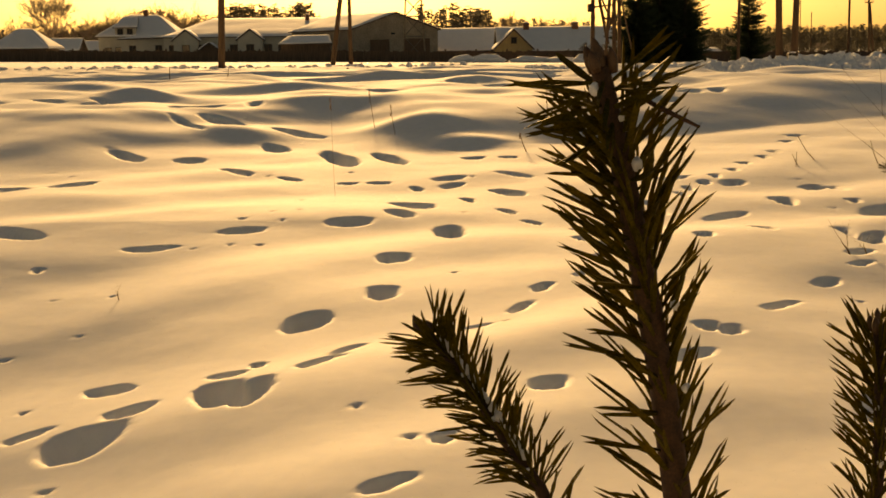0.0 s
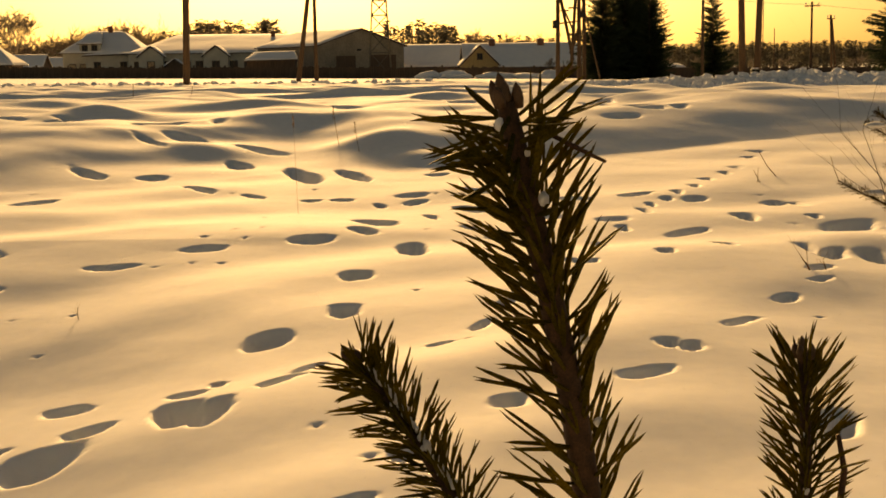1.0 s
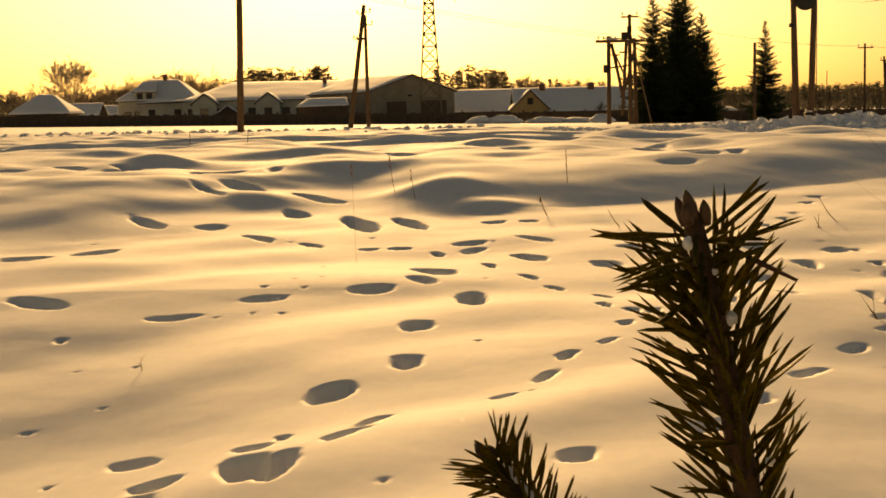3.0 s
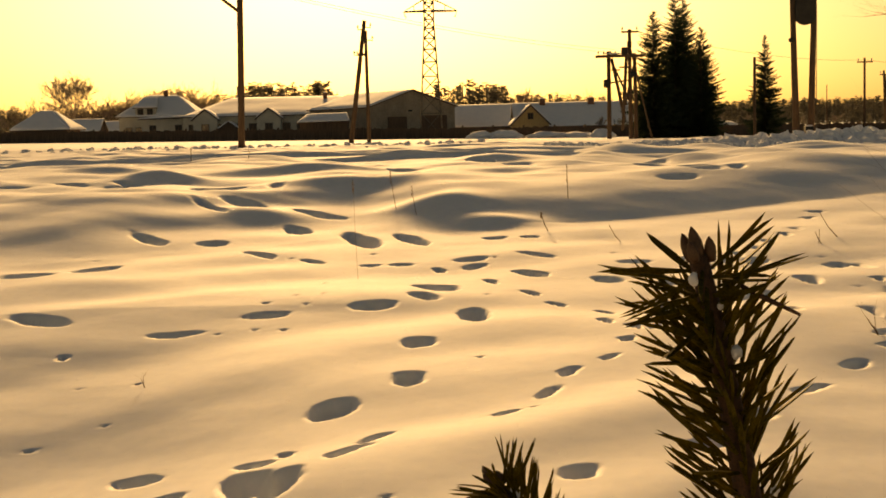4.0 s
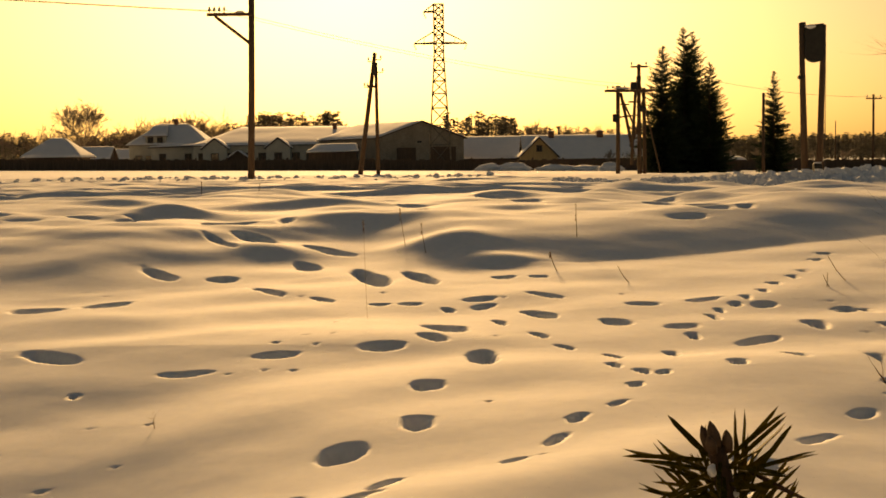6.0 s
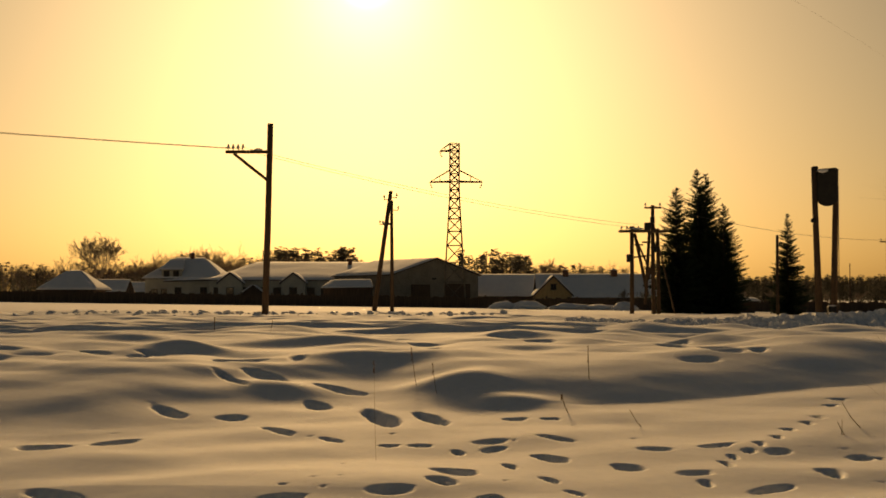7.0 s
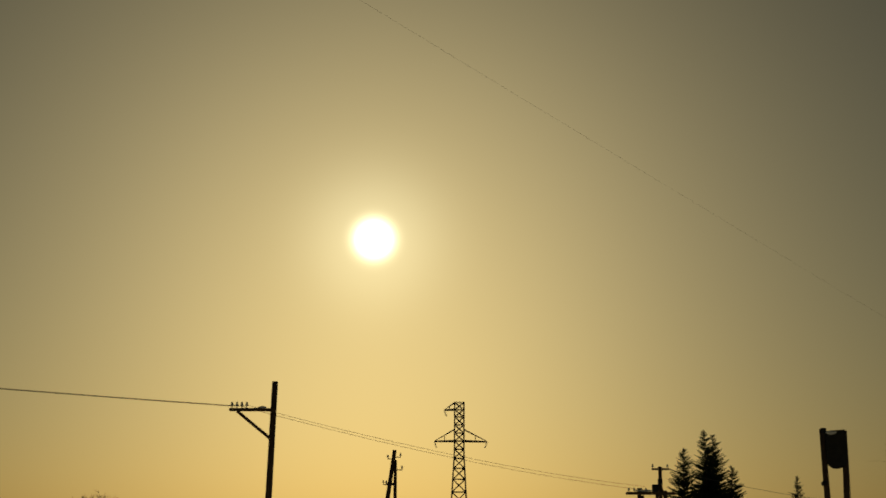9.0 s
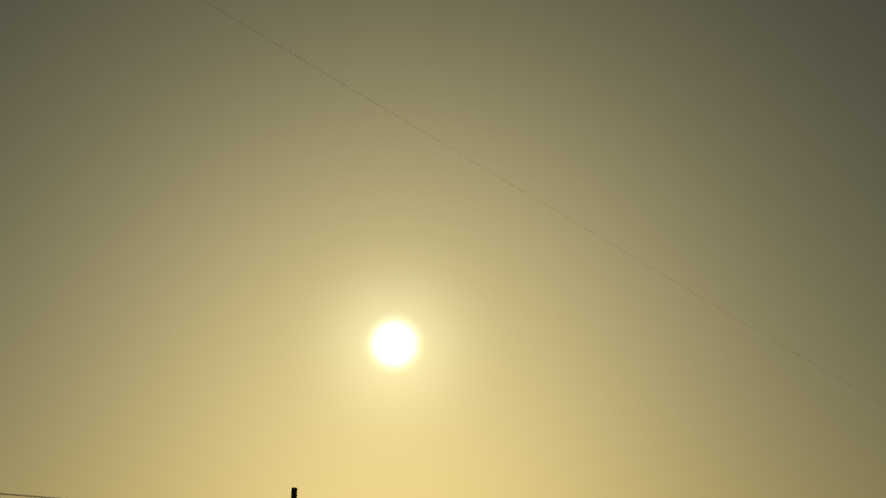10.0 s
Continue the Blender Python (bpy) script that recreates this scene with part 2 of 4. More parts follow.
paw_prints_near = (  # x, y, half width, half length, skew
    (0.85, 8.24, 0.07, 0.08, 0.98), (1.15, 8.58, 0.06, 0.05, 0.98), (1.35, 9.14, 0.05, 0.08, 0.00), (1.47, 9.54, 0.05, 0.08, -1.77),
    (1.60, 9.44, 0.05, 0.07, 0.81), (1.38, 10.34, 0.06, 0.08, -2.19), (1.30, 9.87, 0.04, 0.09, -1.84), (1.84, 10.45, 0.04, 0.21, -0.64),
    (2.16, 11.26, 0.05, 0.14, -0.08), (2.53, 12.21, 0.04, 0.21, 0.00), (2.68, 12.64, 0.04, 0.14, 0.41), (2.91, 12.98, 0.06, 0.12, 0.55),
    (3.10, 13.38, 0.05, 0.15, 0.44), (3.38, 13.83, 0.05, 0.18, 0.30), (3.66, 14.44, 0.04, 0.17, -0.12), (4.00, 14.92, 0.04, 0.16, -0.30),
)
paw_prints_far = (  # x, y, half width, half length, skew
    (4.23, 15.40, 0.04, 0.22, -0.54), (4.79, 16.81, 0.04, 0.10, -0.09), (5.03, 17.30, 0.05, 0.09, -0.37), (0.57, 12.19, 0.06, 0.13, -2.25),
    (0.86, 11.44, 0.07, 0.09, -1.72), (1.05, 10.83, 0.07, 0.06, -1.56), (0.68, 7.76, 0.08, 0.07, 1.59), (0.83, 8.27, 0.06, 0.04, 1.31),
    (0.40, 7.31, 0.08, 0.04, 0.60), (-0.77, 6.88, 0.03, 0.06, -0.35), (-0.45, 6.72, 0.12, 0.07, 0.91), (-0.30, 6.99, 0.09, 0.06, 1.11),
    (-2.66, 9.62, 0.04, 0.05, -0.25), (4.10, 12.61, 0.05, 0.28, -1.03), (3.83, 11.71, 0.02, 0.11, -1.39), (3.95, 11.66, 0.03, 0.09, -1.39),
)
drag_marks_east = (  # x, y, half width, half length, skew
    (2.03, 13.07, 0.21, 0.13, -0.06), (2.66, 13.30, 0.20, 0.15, 0.64), (1.13, 13.78, 0.20, 0.09, -0.92), (0.77, 15.37, 0.14, 0.13, 0.07),
    (1.17, 15.39, 0.12, 0.10, -0.01), (0.42, 13.66, 0.19, 0.13, 0.24), (0.45, 13.28, 0.13, 0.12, 0.56), (-0.59, 13.43, 0.11, 0.08, 0.05),
    (-0.28, 13.43, 0.14, 0.08, -0.11), (0.10, 13.10, 0.06, 0.11, -0.66), (2.16, 11.71, 0.17, 0.13, 0.10), (3.18, 12.96, 0.14, 0.14, 0.38),
    (2.11, 7.46, 0.14, 0.06, 1.00), (2.64, 8.22, 0.11, 0.09, 0.83), (1.61, 6.98, 0.06, 0.10, 0.38), (1.72, 6.91, 0.07, 0.09, 0.31),
)
drag_marks_west = (  # x, y, half width, half length, skew
    (3.30, 9.90, 0.06, 0.28, 0.26), (3.41, 9.64, 0.14, 0.18, 1.14), (3.11, 9.02, 0.11, 0.08, 0.70), (3.00, 8.67, 0.08, 0.05, 0.66),
    (4.12, 11.27, 0.29, 0.23, 0.58), (3.72, 9.62, 0.12, 0.28, 0.59), (-2.47, 15.32, 0.19, 0.17, -0.06), (-1.77, 14.26, 0.22, 0.13, -1.16),
    (-1.19, 13.78, 0.15, 0.09, -1.16), (-3.22, 15.50, 0.28, 0.20, -1.24), (-2.80, 17.52, 0.31, 0.14, -1.43), (-2.48, 18.14, 0.38, 0.28, -0.64),
    (-4.44, 20.20, 0.27, 0.12, -0.94), (-5.42, 20.26, 0.32, 0.14, -0.66),
)

# mounds and hollows: x, y, half width, half depth, height
MOUNDS = (
    (-4.2, 21.1, 0.65, 0.45, 0.16), (-2.0, 23.2, 0.75, 0.5, 0.17), (-3.5, 26.2, 1.3, 0.6, 0.16), (-0.9, 20.0, 1.2, 0.5, 0.14),
    (1.2, 24.8, 0.5, 0.4, 0.10), (4.2, 28.4, 0.75, 0.5, 0.19), (4.5, 23.9, 0.7, 0.4, 0.13), (3.3, 25.9, 0.55, 0.4, 0.12),
    (6.2, 28.8, 0.65, 0.45, 0.12), (5.8, 22.6, 1.0, 0.6, 0.14), (7.8, 27.3, 0.8, 0.5, 0.14), (0.02, 17.6, 0.7, 0.5, 0.12),
    (0.85, 16.6, 0.7, 0.4, 0.10), (-3.1, 12.5, 0.7, 0.4, 0.03), (-6.5, 19.4, 1.2, 0.5, 0.08), (2.6, 9.6, 0.9, 0.8, 0.09), (1.5, 7.2, 1.0, 0.8, 0.08),
    (3.9, 10.3, 0.6, 0.5, 0.09), (-4.2, 15.6, 0.9, 0.7, 0.05),
    (-3.2, 16.9, 0.9, 0.6, 0.06), (-5.8, 15.2, 1.0, 0.8, 0.03), (-2.3, 17.4, 0.5, 0.4, 0.07), (2.0, 21.6, 1.2, 0.5, 0.10), (-5.6, 23.6, 1.2, 0.6, 0.10),
    (0.4, 22.4, 1.0, 0.5, 0.09),
)


def snow_height(x, y):
    """The lie of the snow: field, bank, then the level top with its road."""
    xc = np.clip(x, -14, 22)
    foot = 15.9 + 0.46 * xc + 0.014 * xc * xc + (0.2 + 0.5 * step((0.5 - x) / 2)) * ripple(x * 0.55 + 3, 0 * x + 4.2)
    z = -0.27 + 0.036 * (np.minimum(np.maximum(y, -6), foot) - 8)
    z = z - 0.070 * np.clip(11 - y, 0, 9) * step((0.2 - x) / 2.8)
    # the bank: an even face with a crease at its foot and a soft brow, drawn out where the tracks climb it
    wide = 2.9 + 1.2 * step((-2.5 - x) / 1.5) + 2.6 * step((0.6 - x) / 1.6) * step((x + 4.0) / 1.8)
    top = 0.51 + 0.04 * step((x - 3) / 3) + 0.012 * xc + 0.05 * ripple(x * 0.5 + 17, 0 * x + 1.4)
    s = np.clip((y - foot) / wide, 0, 1)
    face = (s - 0.5 * np.maximum(s - 0.6, 0) ** 2 / 0.4) / 0.8
    even = step((1.8 - x) / 2.5)
    face = face + (step(s) - face) * even
    z = z + np.maximum(top - z, 0) * face
    z = z + (0.66 - z) * step((y - foot - wide + 0.6) / 8) * (y > foot)
    z = z - 0.34 * step((y - 32) / 70)
    z = z - 0.0125 * np.clip(x, -48, 42) * step((y - 38) / 50)
    far = 1 - step((y - 40) / 60)
    above = step((y - foot - 2.4) / 2)
    z = z + (0.032 + 0.060 * above) * far * ripple(x * 0.36 + 11, y * 0.42 + 5)
    z = z + (0.024 + 0.045 * above) * far * ripple(x * 0.75 + 0.25 * y + 31, y * 1.05 - 0.2 * x + 15)
    z = z + 0.004 * far * ripple(x * 1.9 + 0.6 * y, y * 2.3 + 44)
    z = z + 0.0015 * far * ripple(x * 3.1, y * 4.3) + above * far * (0.052 * ripple(x * 0.33 + 9, y * 0.85) + 0.032 * ripple(x * 0.7 + 2, y * 1.9))
    # slanting drifts over the field
    z = z + 0.062 * far * ripple(x * 0.34 + 0.2 * y + 51, y * 0.8 - 0.45 * x + 3)
    z = z + 0.03 * step((y - 23) / 3) * far * ripple(x * 0.8 + 5, y * 2.6)
    for mx, my, a, b, h in MOUNDS:
        z = z + h * np.exp(-((x - mx) / a) ** 2 - ((y - my) / b) ** 2)
    # wheel ruts of the snowed-up track along the level top
    for ry, high in ((27.4, 0.13), (29.6, 0.17), (32.4, 0.10), (36.0, 0.07), (41.0, 0.06), (47.0, 0.06)):
        line = ry + 0.02 * x + 0.5 * ripple(x * 0.12 + ry, ry + 0 * x)
        s = y - line
        fade = (1 - 0.9 * step((x - 2) / 4)) * (0.75 + 0.5 * ripple(x * 0.3 + ry, 0 * x))
        z = z + high * fade * (step(s / 0.15) * np.exp(-np.maximum(s, 0) / 1.1) - 0.5 * np.exp(-((s + 0.35) / 0.3) ** 2))
    return z


def dig(x, y, z, marks, depth):
    """Press the marks of boots and paws into the snow, with a soft rim."""
    for i, (mx, my, a, b, k) in enumerate(marks):
        c0, c1 = np.searchsorted(x, (mx - 2 * a - 0.1, mx + 2 * a + 0.1))
        reach = 1.6 * b + abs(k) * 2 * a + 0.1
        r0, r1 = np.searchsorted(y, (my - reach, my + reach))
        u, v = np.meshgrid(x[c0:c1] - mx, y[r0:r1] - my)
        wob = 0.34 * ripple(u / a * 0.8 + i * 5.3, v / b * 0.8 + i * 3.1) + 0.10 * ripple(u * 14 + i, v * 14)
        wide = a * (1 + np.clip(v / b, -1.2, 1.2) * (0.22 + 0.14 * math.sin(i * 2.7 + 0.6)))
        r = ((np.abs(u) / wide) ** 2.2 + (np.abs(v - k * u) / b) ** 2.2) ** (1 / 2.2) + wob
        near = step(-v / b * 0.8 + 0.3)
        bowl = 1 - step((r - 0.34 + 0.26 * near) / (0.66 + 0.5 * near))
        d = min(depth, 1.1 * b + 0.03) * (0.85 + 0.3 * math.sin(i * 1.9) ** 2)
        z[r0:r1, c0:c1] += -d * bowl + bowl * min(0.03, 0.2 * d) * ripple(u * 11 + i, v * 8 + 2 * i)


def spread(start, first, grow, end):
    out, s = [start], first
    while out[-1] < end:
        out.append(out[-1] + s)
        s *= grow
    return out


def build_ground():
    right = [0.027 * i for i in range(112)]
    right += spread(right[-1] + 0.027, 0.028, 1.022, 60)
    right += spread(right[-1] + 1.4, 1.6, 1.16, 3000)
    xs = np.array([-v for v in right[:0:-1]] + right)
    mid = [3.4 + 0.02 * i for i in range(280)]
    while mid[-1] < 62:
        mid.append(mid[-1] + 0.0029 * mid[-1])
    ys = [3.4 - (v - 3.4) for v in spread(3.43, 0.04, 1.09, 400)][::-1] + mid + spread(mid[-1] + 0.2, 0.22, 1.1, 4000)
    ys = np.array(ys)
    gx, gy = np.meshgrid(xs, ys)
    z = snow_height(gx, gy)
    dig(xs, ys, z, boot_prints_west, 0.25)
    dig(xs, ys, z, boot_prints_south, 0.22)
    dig(xs, ys, z, paw_prints_near, 0.14)
    dig(xs, ys, z, paw_prints_far, 0.12)
    dig(xs, ys, z, drag_marks_east, 0.10)
    dig(xs, ys, z, drag_marks_west, 0.13)
    pits = random.Random(4)
    small = [(pits.uniform(-4, 4.5), pits.uniform(4.5, 15), pits.uniform(0.012, 0.035), pits.uniform(0.015, 0.045), pits.uniform(-0.5, 0.5)) for _ in range(60)]
    dig(xs, ys, z, small, 0.022)
    far_marks = [(pits.uniform(-9, 5), pits.uniform(19, 30), pits.uniform(0.12, 0.4), pits.uniform(0.2, 0.4), pits.uniform(-1, 0.6)) for _ in range(46)]
    dig(xs, ys, z, far_marks, 0.09)
    rows, cols = gx.shape
    me = bpy.data.meshes.new("ground")
    me.vertices.add(rows * cols)
    me.vertices.foreach_set("co", np.stack([gx, gy, z], -1).astype(np.float32).ravel())
    i = np.arange(rows * cols, dtype=np.int32).reshape(rows, cols)
    quads = np.stack([i[:-1, :-1], i[:-1, 1:], i[1:, 1:], i[1:, :-1]], -1).reshape(-1, 4)
    me.loops.add(quads.size)
    me.loops.foreach_set("vertex_index", quads.ravel())
    me.polygons.add(len(quads))
    me.polygons.foreach_set("loop_start", np.arange(0, quads.size, 4, dtype=np.int32))
    me.polygons.foreach_set("use_smooth", np.ones(len(quads), dtype=bool))
    me.update(calc_edges=True)
    me.materials.append(SNOW)
    tagged(new("ground", me), "sunlit trampled snow field with boot prints and animal tracks", "snow", kind="structure")


build_ground()


def lie(x, y):
    """Height of the snow at one place."""
    return float(snow_height(np.array([float(x)]), np.array([float(y)]))[0])


# ---- young pine in front of the camera ----
def needle(heap, base, way, length, width):
    """One slightly bowed needle, three-sided and pointed."""
    way = way.normalized()
    side = way.cross(Vector((random.uniform(-1, 1), random.uniform(-1, 1), random.uniform(-1, 1)))).normalized()
    other = way.cross(side)
    bow = other * random.uniform(-0.05, 0.07) * length
    verts, faces = [], []
    for f, w in ((0.0, 0.7), (0.45, 1.0), (0.85, 0.75)):
        p = base + way * (length * f) + bow * (4 * f * (1 - f))
        for k in range(3):
            a = 2.094 * k
            verts.append(p + (math.cos(a) * side + 0.6 * math.sin(a) * other) * width * w)
    verts.append(base + way * length)
    for i in (0, 3):
        for k in range(3):
            faces.append((i + k, i + (k + 1) % 3, i + 3 + (k + 1) % 3, i + 3 + k))
    faces += [(6, 7, 9), (7, 8, 9), (8, 6, 9)]
    heap.add(verts, faces)


def along(pts, f):
    pts = [Vector(p) for p in pts]
    n = len(pts) - 1
    i = min(int(f * n), n - 1)
    return pts[i].lerp(pts[i + 1], f * n - i), (pts[i + 1] - pts[i]).normalized()


def shoot(tree, pts, thick, count, length, spread_deg, bias, top_tuft, splayed=False, width=0.00135):
    """A shoot from its foot to its tip: stem, needles all round, buds, lying snow."""
    n = len(pts)
    radii = [thick * (1 - 0.45 * i / (n - 1)) for i in range(n)]
    v, f = tube(pts, radii, 8)
    stem = part_from("shoot", v, f, BARK, tree, "brown scaly pine shoot", True)
    heap = Heap()
    for i in range(count):
        f = (i + random.random()) / count
        f = 0.97 * f ** 0.92
        p, way = along(pts, f)
        a = i * 2.39996 + random.uniform(-0.3, 0.3)
        side = way.cross(Vector((0, 1, 0))).normalized()
        other = way.cross(side)
        out = (math.cos(a) * side + math.sin(a) * other)
        lean = radians(spread_deg + random.gauss(0, 10))
        if splayed and f > 0.84:
            lean = radians(random.uniform(52, 80) + 24 * abs(out.y))
        elif f > 0.93:
            lean *= random.uniform(0.55, 1.15)
        d = way * math.cos(lean) + out * math.sin(lean) + Vector(bias)
        ln = length * random.uniform(0.78, 1.12) * (0.93 if splayed and f > 0.84 else 0.85 if f > 0.95 else 1)
        for s in (-1, 1):
            e = d + Vector((random.gauss(0, 0.05), random.gauss(0, 0.05), random.gauss(0, 0.05))) + out.cross(way) * 0.05 * s
            needle(heap, p + out * thick * 0.6, e, ln, width)
    heap.part("needles", NEEDLE, tree, "dark green paired pine needles")["kind"] = "stuff"
    # buds at the tip
    tip, way = along(pts, 1.0)
    for k in range(top_tuft):
        a = 2.1 * k
        off = Vector((math.cos(a), math.sin(a), 0)) * (0.0 if k == 0 else 0.007)
        h = 0.017 if k == 0 else random.uniform(0.009, 0.013)
        q = [tip + off + (way + off * 18).normalized() * h * t for t in (-0.3, 0.15, 0.5, 0.8, 1.0)]
        r = 0.0042 if k == 0 else 0.0034
        v, f = tube(q, [r * 0.8, r, r * 0.95, r * 0.55, r * 0.1], 7)
        part_from("bud", v, f, BUD, stem, "", True)
    return stem


def lump(at, size, mat, name, parent=None, seed=0, flat=0.7, subdiv=2, smooth=True):
    bm = bmesh.new()
    bmesh.ops.create_icosphere(bm, subdivisions=subdiv, radius=1)
    for v in bm.verts:
        w = 1 + 0.45 * noise.noise(v.co * 1.4 + Vector((seed * 7.1, seed * 3.3, 0))) + 0.15 * noise.noise(v.co * 4 + Vector((seed, 0, 9)))
        v.co = Vector((v.co.x * w * size[0], v.co.y * w * size[1], v.co.z * w * size[2] * flat)) + Vector(at)
    return part(name, bm, mat, parent, "", smooth)


def young_pine():
    tree = thing("young_pine", "young green pine with snow-dusted shoots in the snow", "pine tree", (0.31, 1.02, lie(0.31, 1.02) - 0.05))
    base = Vector(tree.location)

    def local(*p):
        return Vector(p) - base

    v, f = tube([local(0.31, 1.02, base.z), local(0.315, 1.015, -0.2), local(0.285, 0.97, 0.3), local(0.25, 0.90, 0.62), local(0.225, 0.87, 0.80)],
                [0.026, 0.022, 0.016, 0.012, 0.010], 10)
    part_from("trunk", v, f, BARK, tree, "", True)
    leader = [local(0.225, 0.87, 0.80), local(0.21, 0.852, 0.93), local(0.194, 0.835, 1.025), local(0.181, 0.82, 1.082), local(0.170, 0.808, 1.129), local(0.159, 0.797, 1.174), local(0.149, 0.79, 1.212)]
    shoot(tree, leader, 0.0098, 185, 0.055, 47, (-0.17, 0, 0.05), 5, True, 0.0018)
    west = [local(0.275, 0.95, 0.42), local(0.225, 1.07, 0.70), local(0.150, 1.145, 0.851), local(0.124, 1.16, 0.886), local(0.101, 1.172, 0.921), local(0.077, 1.18, 0.955), local(0.054, 1.19, 0.981)]
    shoot(tree, west, 0.0068, 230, 0.047, 54, (-0.04, 0, 0.06), 4, False, 0.0016)
    east = [local(0.29, 0.97, 0.34), local(0.38, 1.06, 0.60), local(0.415, 1.09, 0.78), local(0.425, 1.10, 0.875), local(0.424, 1.10, 0.935), local(0.420, 1.10, 0.995)]
    shoot(tree, east, 0.0072, 200, 0.050, 48, (0, 0, 0.06), 4, False, 0.0016)
    spare = [local(0.30, 1.0, 0.30), local(0.42, 1.07, 0.66), local(0.455, 1.094, 0.90), local(0.449, 1.094, 0.93)]
    v, f = tube(spare, [0.006, 0.004, 0.0028, 0.002], 6)
    part_from("twig", v, f, BARK, tree, "bare dark twig", True)
    v, f = tube([local(*p) for p in ((0.172, 0.795, 1.195), (0.187, 0.792, 1.187), (0.205, 0.79, 1.178))], [0.0014, 0.0017, 0.001], 6)
    part_from("dead_needle", v, f, BARK, tree, "dark dry stick across the shoot", True)
    for k, (p, s) in enumerate((((0.145, 0.777, 1.200), 0.0065), ((0.170, 0.785, 1.158), 0.0065), ((0.196, 0.805, 1.074), 0.006), ((0.161, 0.785, 1.184), 0.004),
                                ((0.207, 0.82, 1.02), 0.006), ((0.112, 1.16, 0.907), 0.006), ((0.140, 1.145, 0.866), 0.007), ((0.086, 1.168, 0.945), 0.004),
                                ((0.420, 1.09, 0.93), 0.0045), ((0.418, 1.10, 0.98), 0.005), ((0.422, 1.085, 0.885), 0.0055), ((0.126, 1.152, 0.888), 0.006))):
        lump(local(*p) + Vector((0, 0.004, 0)), (s * 0.45, s * 0.45, s * 0.6), SNOW_PLAIN, "snow_clump", tree, k, 1.0)
    # snow dusted along the upper side of the leaning shoot
    for k in range(26):
        p, way = along(west, 0.45 + 0.5 * (k + random.random()) / 26)
        s = random.uniform(0.0022, 0.0048)
        lump(p + Vector((0.0055, -0.003, 0.003)), (s, s, s * 1.5), SNOW_PLAIN, "snow_clump", tree, k + 40, 1.0, 1)


young_pine()


# ---- trees ----
def spruce(name, at, height, reach, label, seed, group="", gaps=0.0, shape=0.6):
    random.seed(seed)
    tree = thing(name, label, "spruce tree", at, random.uniform(0, 360), group)
    v, f = tube([(0, 0, 0), (0.03, 0, height * 0.5), (0, 0.02, height)], [height * 0.018, height * 0.011, 0.015], 8)
    part_from("trunk", v, f, TRUNK, tree, "", True)
    heap = Heap()
    levels = int(height * 5.5) + 4
    for i in range(levels):
        t = (i + 0.4) / levels
        z = height * (0.05 + 0.95 * t)
        r = reach * (1 - t) ** shape * min(1.0, 0.72 + 2.2 * t) * random.uniform(0.72, 1.12) + 0.02
        for k in range(max(7, int(15 * (1 - t)) + 6)):
            if random.random() < gaps:
                continue
            a = random.uniform(0, 2 * math.pi)
            length = r * random.uniform(0.65, 1.15)
            out = Vector((math.cos(a), math.sin(a), 0))
            across = Vector((-out.y, out.x, 0))
            root = Vector((0, 0, z + random.uniform(-0.1, 0.1)))
            droop = -0.30 + 0.62 * t
            fine = min(1.0, 0.3 + 0.35 * reach)
            n = max(4, int(length / (0.085 * fine)))
            for j in range(n):
                s = (j + 0.5) / n
                p = root + out * length * s + Vector((0, 0, length * (droop * s + 0.22 * s * s)))
                w = (0.12 + 0.22 * (1 - s) ** 0.7) * (1.05 - 0.6 * t) * (0.4 + 0.6 * length / reach) * fine
                for q in (-1, 1):
                    tipp = p + across * q * w * random.uniform(0.5, 1.2) + out * w * random.uniform(0.5, 1.2) - Vector((0, 0, w * random.uniform(0.1, 1.0)))
                    heap.add([p - out * 0.05 * fine, p + out * 0.05 * fine + Vector((0, 0, 0.02)), tipp], [(0, 1, 2)])
            end = root + out * (length * 1.08 + 0.12 * (1 - t)) + Vector((0, 0, length * (droop + 0.25)))
            heap.add([root, root + across * 0.035, end, root - Vector((0, 0, 0.04))], [(0, 1, 2), (0, 2, 3)])
    heap.part("crown", SPRUCE, tree, "dense dark drooping branches")
    return tree


def branchy(heap, p, way, length, radius, depth, wild=0.5, kids=3, least=0.0):
    radius = max(radius, least)
    pts, radii = [p], [radius]
    d = way.normalized()
    for i in range(3):
        d = (d + Vector((random.gauss(0, 0.12), random.gauss(0, 0.12), random.gauss(0.03, 0.08)))).normalized()
        pts.append(pts[-1] + d * length / 3)
        radii.append(radius * (1 - 0.22 * (i + 1)))
    heap.tube(pts, radii, 4 if depth < 3 else 6)
    if depth == 0:
        return
    for k in range(kids + random.randint(0, 1)):
        f = random.uniform(0.35, 1.0) if k else 1.0
        i = min(int(f * 3), 2)
        q = pts[i].lerp(pts[i + 1], f * 3 - i)
        e = (d + Vector((random.gauss(0, wild), random.gauss(0, wild), random.gauss(0.1, wild * 0.7)))).normalized()
        branchy(heap, q, e, length * random.uniform(0.55, 0.8), radii[i + 1] * 0.62, depth - 1, wild, kids, least)


